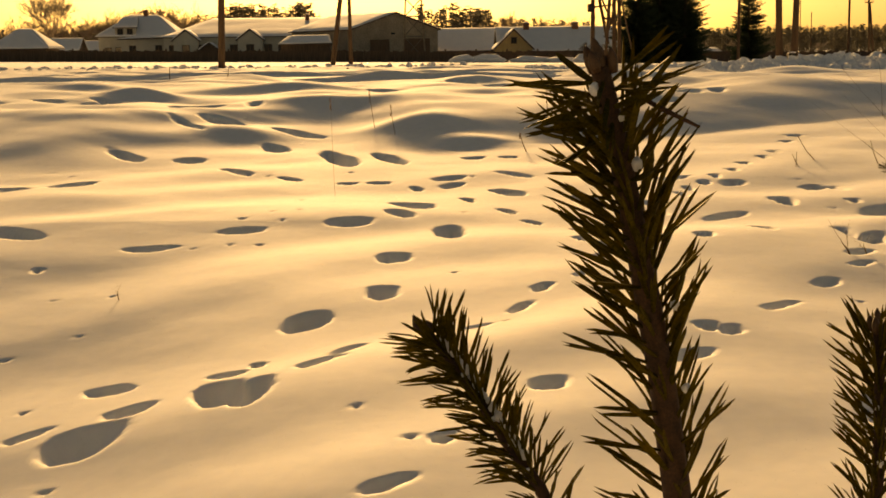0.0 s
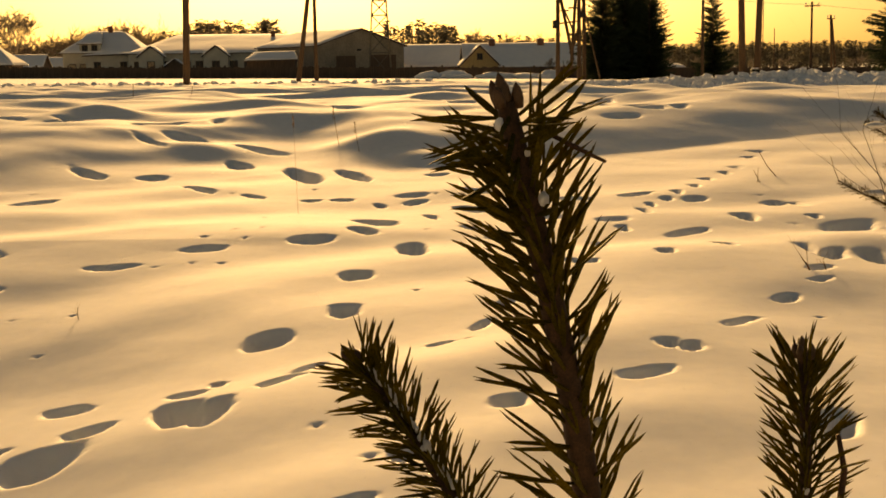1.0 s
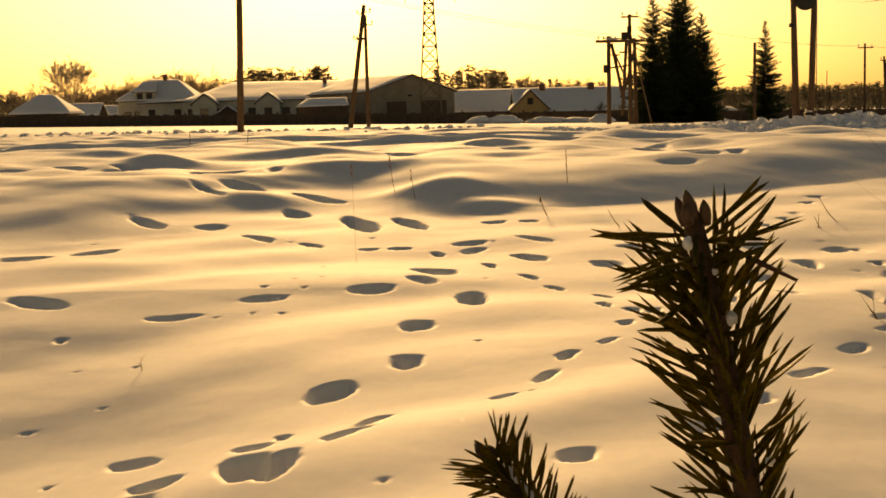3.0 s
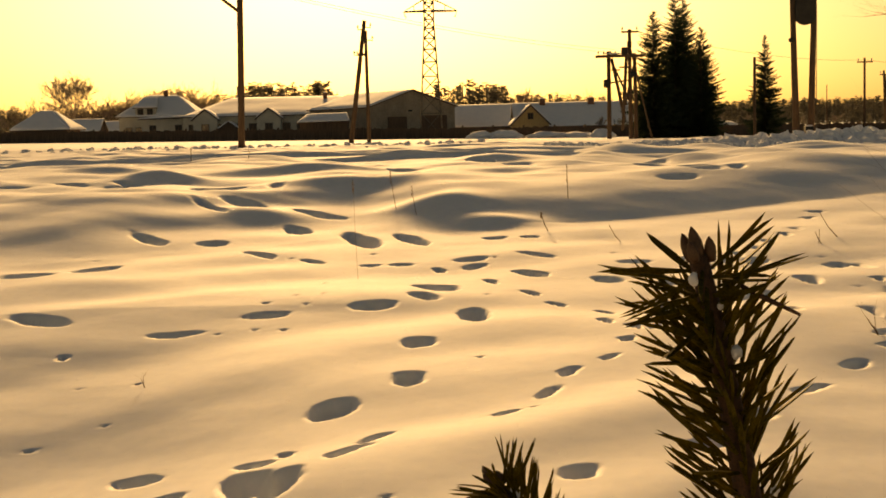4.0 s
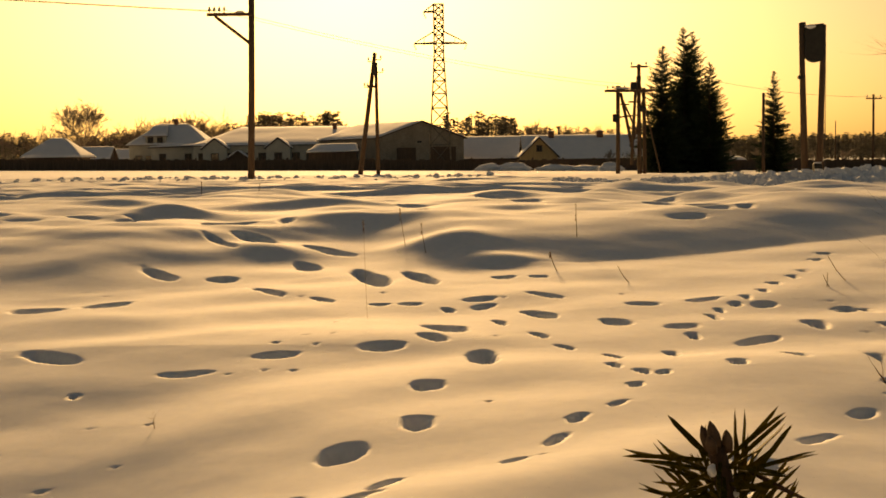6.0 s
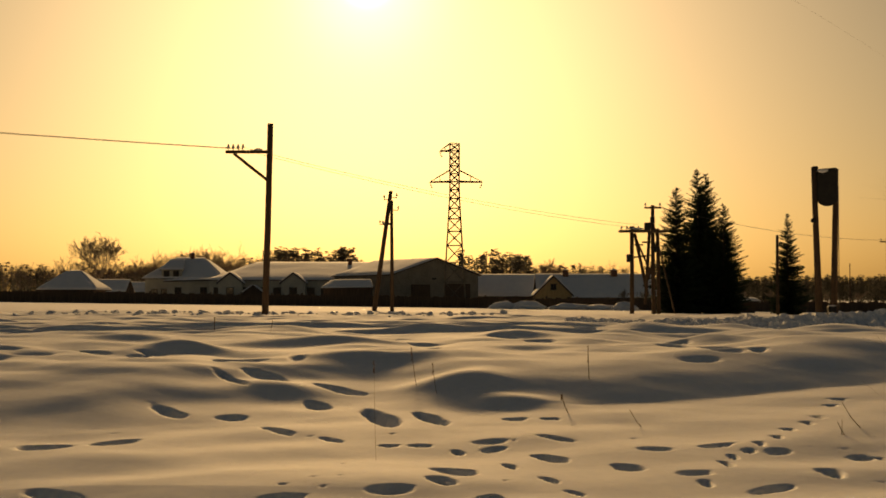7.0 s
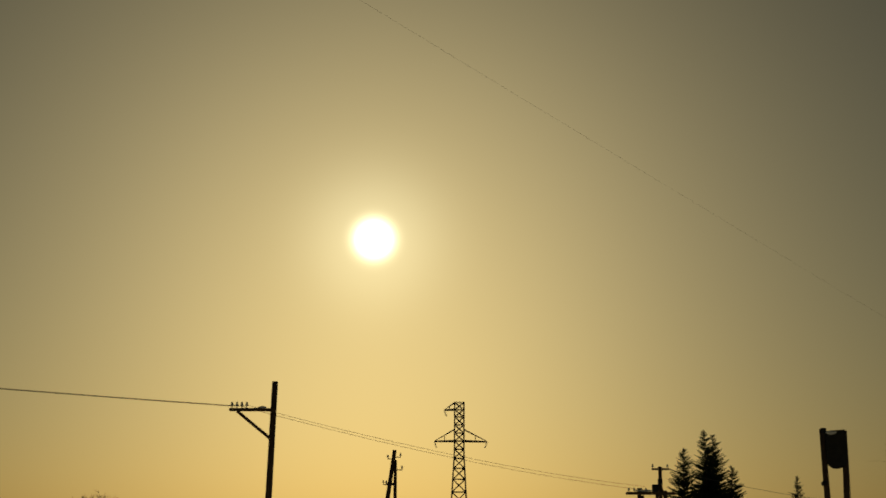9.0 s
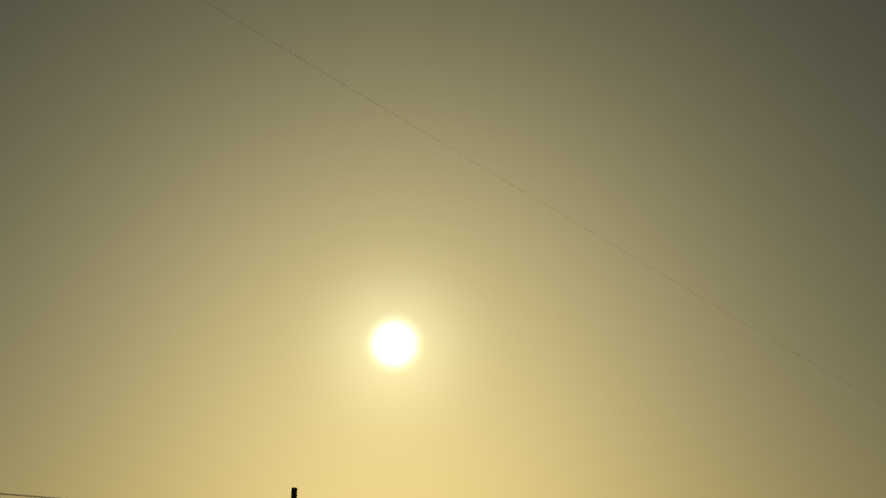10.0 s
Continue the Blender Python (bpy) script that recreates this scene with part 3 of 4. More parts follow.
def bare_tree(name, at, height, label, seed, depth=4, mat=FROST_HAZE_TWIG, thick=0.02, wild=0.42):
    random.seed(seed)
    tree = thing(name, label, "bare tree", at)
    v, f = tube([(0, 0, -0.2), (0.05, 0, height * 0.18), (0, 0, height * 0.33)], [height * thick, height * thick * 0.8, height * thick * 0.65], 8)
    part_from("trunk", v, f, TRUNK, tree, "", True)
    heap = Heap()
    for k in range(5):
        a = k * 1.26 + random.uniform(-0.3, 0.3)
        branchy(heap, Vector((0, 0, height * random.uniform(0.22, 0.33))), Vector((math.cos(a) * 0.6, math.sin(a) * 0.6, 1)), height * 0.27, height * thick * 0.45, depth, wild, 4, 0.02)
    heap.part("crown", mat, tree, "fine bare frosted twigs")
    return tree


SPRUCES = "spruces across the snow"
spruce("spruce", (16.8, 90.0, -0.1), 9.95, 2.3, "tall dark spruce in a tight clump beside utility poles", 3, SPRUCES)
spruce("spruce", (17.55, 91.2, -0.1), 9.75, 2.4, "tall dark spruce in the middle of a clump", 5, SPRUCES)
spruce("spruce", (15.15, 89.0, -0.1), 8.65, 2.15, "dark spruce at the edge of a clump by poles", 8, SPRUCES)
spruce("spruce", (18.35, 89.2, -0.1), 7.50, 1.9, "shorter dark spruce with long low boughs", 9, SPRUCES)
spruce("spruce", (22.83, 90.0, -0.1), 6.95, 1.8, "single open-branched spruce standing alone", 12, SPRUCES, 0.12, 0.8)
spruce("spruce", (24.2, 60.0, 0.35), 9.5, 2.0, "large dark spruce at the side of the snow field", 15, SPRUCES)
spruce("spruce", (26.2, 62.0, 0.35), 8.0, 2.0, "dark spruce beside a larger one", 17, SPRUCES)
random.seed(40)
bare_tree("bare_tree", (-44.6, 170.0, 0.3), 9.6, "round-crowned leafless tree touched with frost", 21, 4, thick=0.02, wild=0.52)
bare_tree("bare_tree", (14.2, 190.0, 0.3), 6.4, "leafless frosted tree behind snowy roofs", 22, 4)
bare_tree("bare_tree", (-40.0, 200.0, 0.3), 8.0, "slim leafless tree behind the houses", 23, 4)
bare_tree("bare_tree", (-37.0, 205.0, 0.3), 8.6, "slim leafless tree behind the houses", 24, 4)


def birch():
    """A leafless birch whose drooping limb ends reach over the field."""
    random.seed(52)
    x, y = 20.5, 50.0
    z = lie(x, y)
    tree = thing("bare_tree", "leafless birch with thin drooping twigs", "bare tree", (x, y, z - 0.1))
    v, f = tube([(0, 0, 0), (0.1, 0, 3.5), (0.0, 0.1, 7.0), (-0.1, 0, 9.5)], [0.16, 0.12, 0.07, 0.02], 8)
    part_from("trunk", v, f, TRUNK, tree, "", True)
    heap = Heap()
    heap.tube([(0.08, 0, 4.1 - z), (-1.4, 0, 4.9 - z), (-2.9, 0, 5.2 - z)], [0.05, 0.035, 0.018], 6)
    for k in range(4):
        branchy(heap, Vector((-2.0 - 0.3 * k, 0, 5.0 + 0.06 * k - z)), Vector((-1, random.uniform(-0.3, 0.3), 0.3 - 0.15 * k)), 1.25, 0.014, 2, 0.3, 2)
    for k in range(7):
        a = 0.9 * k
        branchy(heap, Vector((0, 0.05, 4.6 + 0.6 * k - z)), Vector((0.6 + 0.4 * math.cos(a), 0.7 * math.sin(a), 0.7)), 1.5 - 0.1 * k, 0.03, 2, 0.4, 2)
    heap.part("crown", TRUNK, tree, "thin dark bare twigs")


birch()


def pine_shape(h, w, heap, at):
    """A far conifer: a stem and a ragged crown of small boughs."""
    x, y, z = at
    heap.tube([(x, y, z), (x, y, z + h * 0.95)], [w * 0.06, w * 0.02], 3)
    for i in range(110):
        f = random.random() ** 0.9
        r = w * (1 - 0.8 * f ** 1.3) * random.uniform(0.1, 1.0)
        a = random.uniform(0, 6.28)
        p = Vector((x + math.cos(a) * r, y + math.sin(a) * r, z + h * (0.03 + 0.94 * f)))
        s = h * random.uniform(0.03, 0.07)
        o = Vector((math.cos(a), math.sin(a), 0)) * s
        q = Vector((-o.y, o.x, random.uniform(-0.3, 0.3) * s))
        heap.add([p - o * 0.5 - q, p - o * 0.3 + q, p + o + Vector((0, 0, random.uniform(-0.4, 0.7) * s))], [(0, 1, 2)])


def far_woods():
    random.seed(77)
    dark, bare = Heap(), Heap()
    # x range, distance, tree height, share of leafless trees, count
    for x0, x1, d, h, leafless, count in ((-110, -55, 300, 7.0, 0.55, 150), (-75, -45, 270, 7.6, 0.8, 60), (-60, -36, 260, 8.8, 0.9, 60), (-45, -20, 290, 8.8, 0.6, 110),
                                          (-42, -22, 310, 12.2, 0.0, 60), (2, 17, 290, 10.4, 0.0, 50), (18, 40, 300, 7.8, 0.3, 60), (40, 78, 420, 7.5, 0.1, 90),
                                          (60, 240, 560, 7.4, 0.0, 650), (60, 250, 600, 6.6, 0.0, 420), (-160, -100, 330, 9.0, 0.3, 90), (22, 130, 240, 4.6, 0.0, 900), (-80, -28, 235, 4.4, 0.1, 220), (20, 60, 150, 1.6, 0.2, 90), (-60, 60, 420, 8.5, 0.1, 160)):
        for i in range(count):
            x = random.uniform(x0, x1)
            y = d + random.uniform(-18, 18)
            hh = h * random.uniform(0.8, 1.03)
            if random.random() < leafless:
                top = Vector((x, y, 0.3))
                for k in range(5):
                    a = random.uniform(0, 6.28)
                    branchy(bare, top + Vector((0, 0, hh * 0.2 * k / 5)), Vector((math.cos(a) * 0.35, math.sin(a) * 0.35, 1)), hh * 0.42, hh * 0.008, 3, 0.5, 2, 0.04)
            else:
                pine_shape(hh, hh * random.uniform(0.26, 0.42), dark, (x, y, 0.2))
    w = dark.part("far_woods", FAR_WOOD)
    tagged(w, "distant dark conifer woods along the horizon", "woods", kind="stuff")
    w = bare.part("far_leafless_woods", FROST_HAZE_TWIG)
    tagged(w, "distant frosted leafless trees behind the houses", "woods", kind="stuff")


far_woods()


# ---- poles, pylon and signal ----
def insulator(parent, at):
    heap = Heap()
    x, y, z = at
    heap.tube([(x, y, z), (x, y, z + 0.10)], [0.018, 0.018], 6)
    heap.tube([(x, y, z + 0.09), (x, y, z + 0.13), (x, y, z + 0.18), (x, y, z + 0.24)], [0.065, 0.06, 0.04, 0.03], 8)
    heap.part("insulator", PORCELAIN, parent, "", True)


def cross_arm_pole():
    p = thing("telegraph_pole", "tarred wooden pole with one-sided braced cross-arm and insulators", "utility pole", (-7.18, 52.0, lie(-7.18, 52) - 0.1))
    bar("post", (0, 0, -0.3), (0.19, 0, 7.6), 0.135, 0.115, POLE, p, 12)
    part("cross_arm", block((1.75, 0.13, 0.12), (-0.66, -0.14, 6.48), 0.012), POLE, p)
    bar("brace", (-1.22, -0.12, 6.42), (0.14, -0.12, 5.34), 0.07, 0.07, POLE, p, 6)
    for x in (-1.43, -1.24, -1.05, -0.86):
        insulator(p, (x, -0.14, 6.54))
    lump((-0.26, -0.14, 6.57), (0.16, 0.07, 0.07), SNOW_PLAIN, "snow_cap", p, 4)


def a_frame_pole():
    p = thing("a_frame_pole", "leaning two-legged wooden pole with small insulators", "utility pole", (-3.7, 75.0, 0.3))
    bar("leg", (-0.56, 0, -0.2), (0.42, 0, 6.95), 0.15, 0.11, POLE, p, 10)
    bar("leg", (0.50, 0.1, -0.2), (0.46, 0.05, 6.4), 0.12, 0.09, POLE, p, 10)
    bar("tie", (0.0, 0, 5.1), (0.52, 0.05, 5.1), 0.06, 0.06, POLE, p, 6)
    for x, z in ((0.75, 6.55), (0.05, 6.45), (0.84, 5.85), (-0.18, 5.05), (-0.02, 5.03)):
        part("bracket", block((abs(x - 0.4) + 0.05, 0.05, 0.05), ((x + 0.4) / 2, -0.1, z), 0.006), IRON, p)
        insulator(p, (x, -0.1, z))


def pylon():
    p = thing("lattice_pylon", "steel lattice power pylon with two cross-arms", "pylon", (0.6, 150.0, 0.2))
    H = 18.2

    def half(z):
        return 1.25 - 0.73 * min(z / 12.6, 1.0)

    levels = [0, 2.6, 4.8, 6.7, 8.3, 9.7, 10.9, 12.0, 13.0, 13.9, 14.8, 15.7, 16.6, 17.4, H]
    for sx in (-1, 1):
        for sy in (-1, 1):
            pts = [(sx * half(z), sy * half(z), z) for z in levels]
            v, f = tube(pts, [0.08] * len(pts), 4)
            part_from("leg", v, f, IRON, p)
    for i, (a, b) in enumerate(zip(levels, levels[1:])):
        heap = Heap()
        for sx, sy, tx, ty in ((-1, -1, 1, -1), (1, -1, 1, 1), (1, 1, -1, 1), (-1, 1, -1, -1)):
            heap.tube([(sx * half(a), sy * half(a), a), (tx * half(b), ty * half(b), b)], [0.04, 0.04], 4)
            heap.tube([(tx * half(a), ty * half(a), a), (sx * half(b), sy * half(b), b)], [0.04, 0.04], 4)
            heap.tube([(sx * half(b), sy * half(b), b), (tx * half(b), ty * half(b), b)], [0.04, 0.04], 4)
        heap.part("lattice_panel", IRON, p)
    for side, reach, z, top in ((-1, 2.75, 13.9, 15.2), (1, 3.1, 13.9, 15.2), (-1, 1.65, 17.4, H)):
        heap = Heap()
        for sy in (-1, 1):
            heap.tube([(side * half(z), sy * half(z), z), (side * reach, 0, z - 0.05)], [0.10, 0.09], 4)
            heap.tube([(side * half(top), sy * half(top), top), (side * reach, 0, z)], [0.04, 0.04], 4)
            m = side * (half(z) + reach) / 2
            heap.tube([(m, sy * half(z) * 0.5, z), (m, sy * half(z) * 0.5, (z + top) / 2 - 0.05)], [0.035, 0.035], 4)
        heap.part("cross_arm", IRON, p)
        heap = Heap()
        for k in range(5):
            heap.tube([(side * (reach - 0.05 * k), 0, z - 0.1 - 0.14 * k), (side * (reach - 0.05 * k), 0, z - 0.18 - 0.14 * k)], [0.13, 0.07], 6)
        heap.part("insulator_string", PORCELAIN, p)
    return p


def transformer_stand():
    p = thing("transformer_stand", "wooden platform of crossed poles carrying line gear", "utility pole", (10.9, 75.0, 0.25))
    bar("post", (-0.63, 0, -0.2), (-0.63, 0, 5.0), 0.13, 0.11, POLE, p, 10)
    bar("post", (0.62, 0.2, -0.2), (0.58, 0.2, 6.2), 0.13, 0.10, POLE, p, 10)
    bar("brace", (-0.45, 0.1, 4.6), (0.25, 0.1, 1.2), 0.09, 0.09, POLE, p, 8)
    bar("brace", (0.35, -0.1, 4.7), (0.1, -0.1, 0.6), 0.09, 0.09, POLE, p, 8)
    bar("post", (0.95, 0.5, -0.2), (0.9, 0.5, 4.9), 0.11, 0.10, POLE, p, 10)
    part("platform", block((2.7, 0.5, 0.14), (0.0, 0, 4.72), 0.02), POLE, p)
    part("cross_arm", block((0.95, 0.10, 0.10), (0.58, 0.1, 6.05), 0.01), POLE, p)
    part("rail", block((1.1, 0.08, 0.09), (-0.1, 0.0, 3.3), 0.01, Matrix.Rotation(-0.12, 4, "Y")), POLE, p)
    part("rail", block((0.7, 0.08, 0.09), (0.3, 0.0, 4.1), 0.01), POLE, p)
    part("rail", block((0.6, 0.08, 0.08), (0.35, 0.0, 2.6), 0.01), POLE, p)
    part("switch_box", block((0.3, 0.28, 0.45), (-0.78, -0.1, 3.2), 0.03), DARK_METAL, p, "dark switch box")
    part("switch_box", block((0.35, 0.3, 0.4), (0.25, -0.1, 5.0), 0.03), DARK_METAL, p, "dark switch box")
    bar("brace", (-0.5, 0.15, 4.6), (0.55, 0.15, 2.2), 0.06, 0.06, POLE, p, 6)
    bar("brace", (0.9, 0.4, 4.5), (0.3, 0.1, 2.0), 0.06, 0.06, POLE, p, 6)
    bar("stay", (0.62, 0.2, 5.2), (1.9, 0.4, -0.2), 0.05, 0.05, POLE, p, 6)
    part("rail", block((0.5, 0.08, 0.08), (-0.25, -0.1, 3.95), 0.01), POLE, p)
    part("fuse_box", block((0.24, 0.22, 0.34), (0.52, -0.12, 5.35), 0.02), DARK_METAL, p, "small dark fuse box")
    part("fuse_box", block((0.3, 0.22, 0.26), (0.72, -0.1, 3.7), 0.02), DARK_METAL, p, "small dark fuse box")
    for x in (-1.2, -0.9, -0.5, -0.25, 0.2):
        insulator(p, (x, 0, 4.78))
    for x in (0.16, 0.98):
        insulator(p, (x, 0.1, 6.09))
    lump((-0.35, 0, 4.86), (0.5, 0.2, 0.09), SNOW_PLAIN, "snow_cap", p, 5)


def signal():
    z0 = lie(14.6, 52) - 0.1
    p = thing("railway_signal", "back of a black oblong signal board between two wooden posts", "railway signal", (14.7, 52.0, z0))
    bar("post", (-0.28, 0, -0.3), (-0.47, 0, 6.39 - z0), 0.15, 0.10, POLE, p, 12)
    bar("post", (0.26, 0, -0.3), (0.40, 0, 6.32 - z0), 0.14, 0.10, POLE, p, 12)
    # oblong board with a round foot
    bm = bmesh.new()
    ring = [(-0.37, 1.32), (-0.30, 1.44), (0.36, 1.50), (0.42, 1.42)]
    ring += [(0.03 + 0.40 * math.cos(a), 0.36 + 0.36 * math.sin(a)) for a in [-k * math.pi / 10 for k in range(11)]]
    vs = [bm.verts.new((x, -0.16, z)) for x, z in ring]
    face = bm.faces.new(vs)
    ext = bmesh.ops.extrude_face_region(bm, geom=[face])
    bmesh.ops.translate(bm, vec=(0, 0.22, 0), verts=[g for g in ext["geom"] if isinstance(g, bmesh.types.BMVert)])
    bmesh.ops.recalc_face_normals(bm, faces=bm.faces[:])
    bmesh.ops.bevel(bm, geom=bm.edges[:], offset=0.02, segments=1, affect="EDGES")
    bmesh.ops.translate(bm, vec=(0, 0, 4.86 - z0), verts=bm.verts[:])
    board = part("signal_board", bm, DARK_METAL, p, "black painted oblong board")
    lump((-0.12, -0.1, 6.23 - z0), (0.24, 0.12, 0.13), SNOW_PLAIN, "snow_cap", p, 6)
    part("fitting", block((0.22, 0.2, 0.2), (-0.42, 0, 6.32 - z0), 0.03), DARK_METAL, p)
    part("fitting", block((0.2, 0.2, 0.16), (-0.50, -0.05, 4.3 - z0), 0.03), DARK_METAL, p)
    part("cable_box", block((0.32, 0.3, 0.42), (0.12, -0.25, 0.30), 0.03), DARK_METAL, p, "black box with snow on top")
    lump((0.12, -0.25, 0.53), (0.15, 0.14, 0.06), SNOW_PLAIN, "snow_cap", p, 7)
    heap = Heap()
    for x in (0.50, 0.60):
        heap.tube([(x, 0.4, 0), (x, 0.4, 5.7 - z0)], [0.016, 0.016], 4)
    for k in range(16):
        heap.tube([(0.50, 0.4, 0.3 + 0.3 * k), (0.60, 0.4, 0.3 + 0.3 * k)], [0.012, 0.012], 4)
    heap.part("ladder", IRON, p, "narrow steel ladder")


def plain_pole(at, height, arm, label, lean=0.0, thick=0.11):
    p = thing("utility_pole", label, "utility pole", at, group="poles along the line")
    bar("post", (0, 0, -0.3), (lean, 0, height), thick, thick * 0.8, POLE, p, 8)
    if arm:
        part("cross_arm", block((arm, 0.1, 0.1), (lean, -0.1, height - 0.35), 0.01), POLE, p)
        for s in (-0.42, 0.42):
            insulator(p, (lean + arm * s, -0.1, height - 0.3))
    return p


cross_arm_pole()
a_frame_pole()
tower = pylon()
transformer_stand()
signal()
plain_pole((36.1, 110.0, 0.2), 5.9, 1.3, "wooden pole with a short cross-arm")
plain_pole((20.9, 85.0, 0.2), 5.0, 0.0, "low wooden pole close beside a spruce")
plain_pole((36.0, 120.0, 0.2), 4.0, 0.0, "thin bare wooden pole far off", 0.0, 0.05)
plain_pole((39.6, 115.0, 0.2), 5.0, 0.7, "weathered pole with stays", -0.2)
plain_pole((40.0, 115.0, 0.2), 4.6, 0.0, "weathered slanting wooden stay pole", -0.5)
plain_pole((50.0, 130.0, 0.2), 5.2, 0.6, "far wooden pole with a small arm")


def wire(a, b, sag, radius=0.012):
    a, b = Vector(a), Vector(b)
    pts = [a.lerp(b, i / 24) - Vector((0, 0, sag * 4 * (i / 24) * (1 - i / 24))) for i in range(25)]
    v, f = tube(pts, [radius] * 25, 4)
    tagged(part_from("overhead_wire", v, f, CABLE), "thin dark overhead line wire", "wire", "overhead wires")


for x in (-8.61, -8.42, -8.23, -8.04):
    wire((x, 51.86, 7.1), (x - 46, 46.0, 10.6), 0.3, 0.005)
for x, zz in ((-8.23, 7.1), (-8.04, 7.15)):
    wire((x, 51.86, zz), (10.6, 75.0, 5.15 + (x + 8.23)), 0.35, 0.008)
wire((11.48, 75.0, 6.4), (36.0, 110.0, 5.9), 0.5, 0.012)
wire((36.2, 110.0, 5.9), (62.0, 128.0, 6.0), 0.5, 0.012)
copy_thing(tower, pose(62.8, 130.2, 0.2))
wire((60.1, 130.2, 14.0), (-57.9, -54.1, 17.9), 0.5, 0.003)


# ---- houses ----
def slab(corners, thick, name, mat, parent, label=""):
    """A flat piece from its corners, thickened downwards along its own normal."""
    bm = bmesh.new()
    vs = [bm.verts.new(c) for c in corners]
    face = bm.faces.new(vs)
    face.normal_update()
    nrm = face.normal.copy()
    if nrm.z < 0:
        nrm = -nrm
    ext = bmesh.ops.extrude_face_region(bm, geom=[face])
    bmesh.ops.translate(bm, vec=-nrm * thick, verts=[g for g in ext["geom"] if isinstance(g, bmesh.types.BMVert)])
    bmesh.ops.recalc_face_normals(bm, faces=bm.faces[:])
    return part(name, bm, mat, parent, label)


def roof_snow(corners, parent, thick=0.22):
    """Snow lying on a roof plane: a soft uneven blanket with a rounded lip."""
    a, b, c, d = (Vector(p) for p in corners)
    nrm = (b - a).cross(d - a).normalized()
    if nrm.z < 0:
        nrm = -nrm
    n, m = 26, 12
    verts, faces = [], []
    for j in range(m + 1):
        for i in range(n + 1):
            u, v = i / n, j / m
            p = a.lerp(b, u).lerp(d.lerp(c, u), v)
            edge = min(1.0, 7 * min(u, 1 - u), 5 * min(v, 1 - v))
            h = thick * (0.25 + 0.75 * math.sqrt(edge)) * (1 + 0.35 * noise.noise(p * 0.35))
            verts.append(p + nrm * h)
    for j in range(m):
        for i in range(n):
            k = j * (n + 1) + i
            faces.append((k, k + 1, k + n + 2, k + n + 1))
    base = len(verts)
    rim = [i for i in range(n + 1)] + [(j + 1) * (n + 1) - 1 for j in range(1, m + 1)] + [m * (n + 1) + i for i in range(n - 1, -1, -1)] + [j * (n + 1) for j in range(m - 1, 0, -1)]
    for k in rim:
        u, v = (k % (n + 1)) / n, (k // (n + 1)) / m
        verts.append(a.lerp(b, u).lerp(d.lerp(c, u), v) + nrm * 0.01)
    for i in range(len(rim)):
        j = (i + 1) % len(rim)
        faces.append((rim[i], base + i, base + j, rim[j]))
    return part_from("roof_snow", verts, faces, SNOW_PLAIN, parent, "thick snow blanket on the roof", True)


def window(parent, at, along_way, w, h, out):
    """A framed window on a wall, at its centre; along_way runs along the wall, out points outwards."""
    at, x, o = Vector(at), Vector(along_way).normalized(), Vector(out).normalized()
    m = Matrix((x, o, Vector((0, 0, 1)))).transposed().to_4x4()
    frame_bm = bmesh.new()
    for sx, sz, px, pz in ((w + 0.16, 0.09, 0, h / 2), (w + 0.16, 0.09, 0, -h / 2), (0.09, h, w / 2, 0), (0.09, h, -w / 2, 0), (0.06, h, 0, 0)):
        bmesh.ops.create_cube(frame_bm, size=1, matrix=m @ Matrix.Translation((px, 0.03, pz)) @ Matrix.Diagonal((sx, 0.08, sz, 1)))
    bmesh.ops.translate(frame_bm, vec=at, verts=frame_bm.verts[:])
    win = part("window", frame_bm, TRIM, parent)
    part("pane", block((w, 0.02, h), at + o * 0.012, 0.0, m), WINDOW, win)
    return win


def gabled(name, label, corner, gable, length, z0, eave, ridge, wall_mat, over=0.35, group="houses beyond the fence"):
    """A house from its near corner: the gable wall runs along one vector, the long wall along the other."""
    c, g, l = Vector((*corner, 0)), Vector((*gable, 0)), Vector((*length, 0))
    hs = thing(name, label, "house", (*corner, z0), 0, group)
    up = Vector((0, 0, 1))
    e, r = eave - z0, ridge - z0
    o = Vector((0, 0, -0.3))
    bm = bmesh.new()
    a = [bm.verts.new(p) for p in (o, o + g, g + up * e, g / 2 + up * r, up * e)]
    b = [bm.verts.new(p + l) for p in (o, o + g, g + up * e, g / 2 + up * r, up * e)]
    bm.faces.new(a), bm.faces.new(b[::-1])
    for i in range(5):
        j = (i + 1) % 5
        bm.faces.new((a[i], b[i], b[j], a[j]))
    bmesh.ops.recalc_face_normals(bm, faces=bm.faces[:])
    part("wall", bm, wall_mat, hs)
    gn, ln = g.normalized(), l.normalized()
    fall = (r - e) / (g.length / 2)
    for s, foot in ((-1, Vector()), (1, g)):
        lip = foot + gn * s * over + up * (e - fall * over + 0.05)
        top = g / 2 + up * (r + 0.05)
        cs = [lip - ln * over, lip + l + ln * over, top + l + ln * over, top - ln * over]
        roof = slab(cs, 0.12, "roof", TRIM, hs)
        roof_snow(cs, roof)
    return hs, g, l, e, r


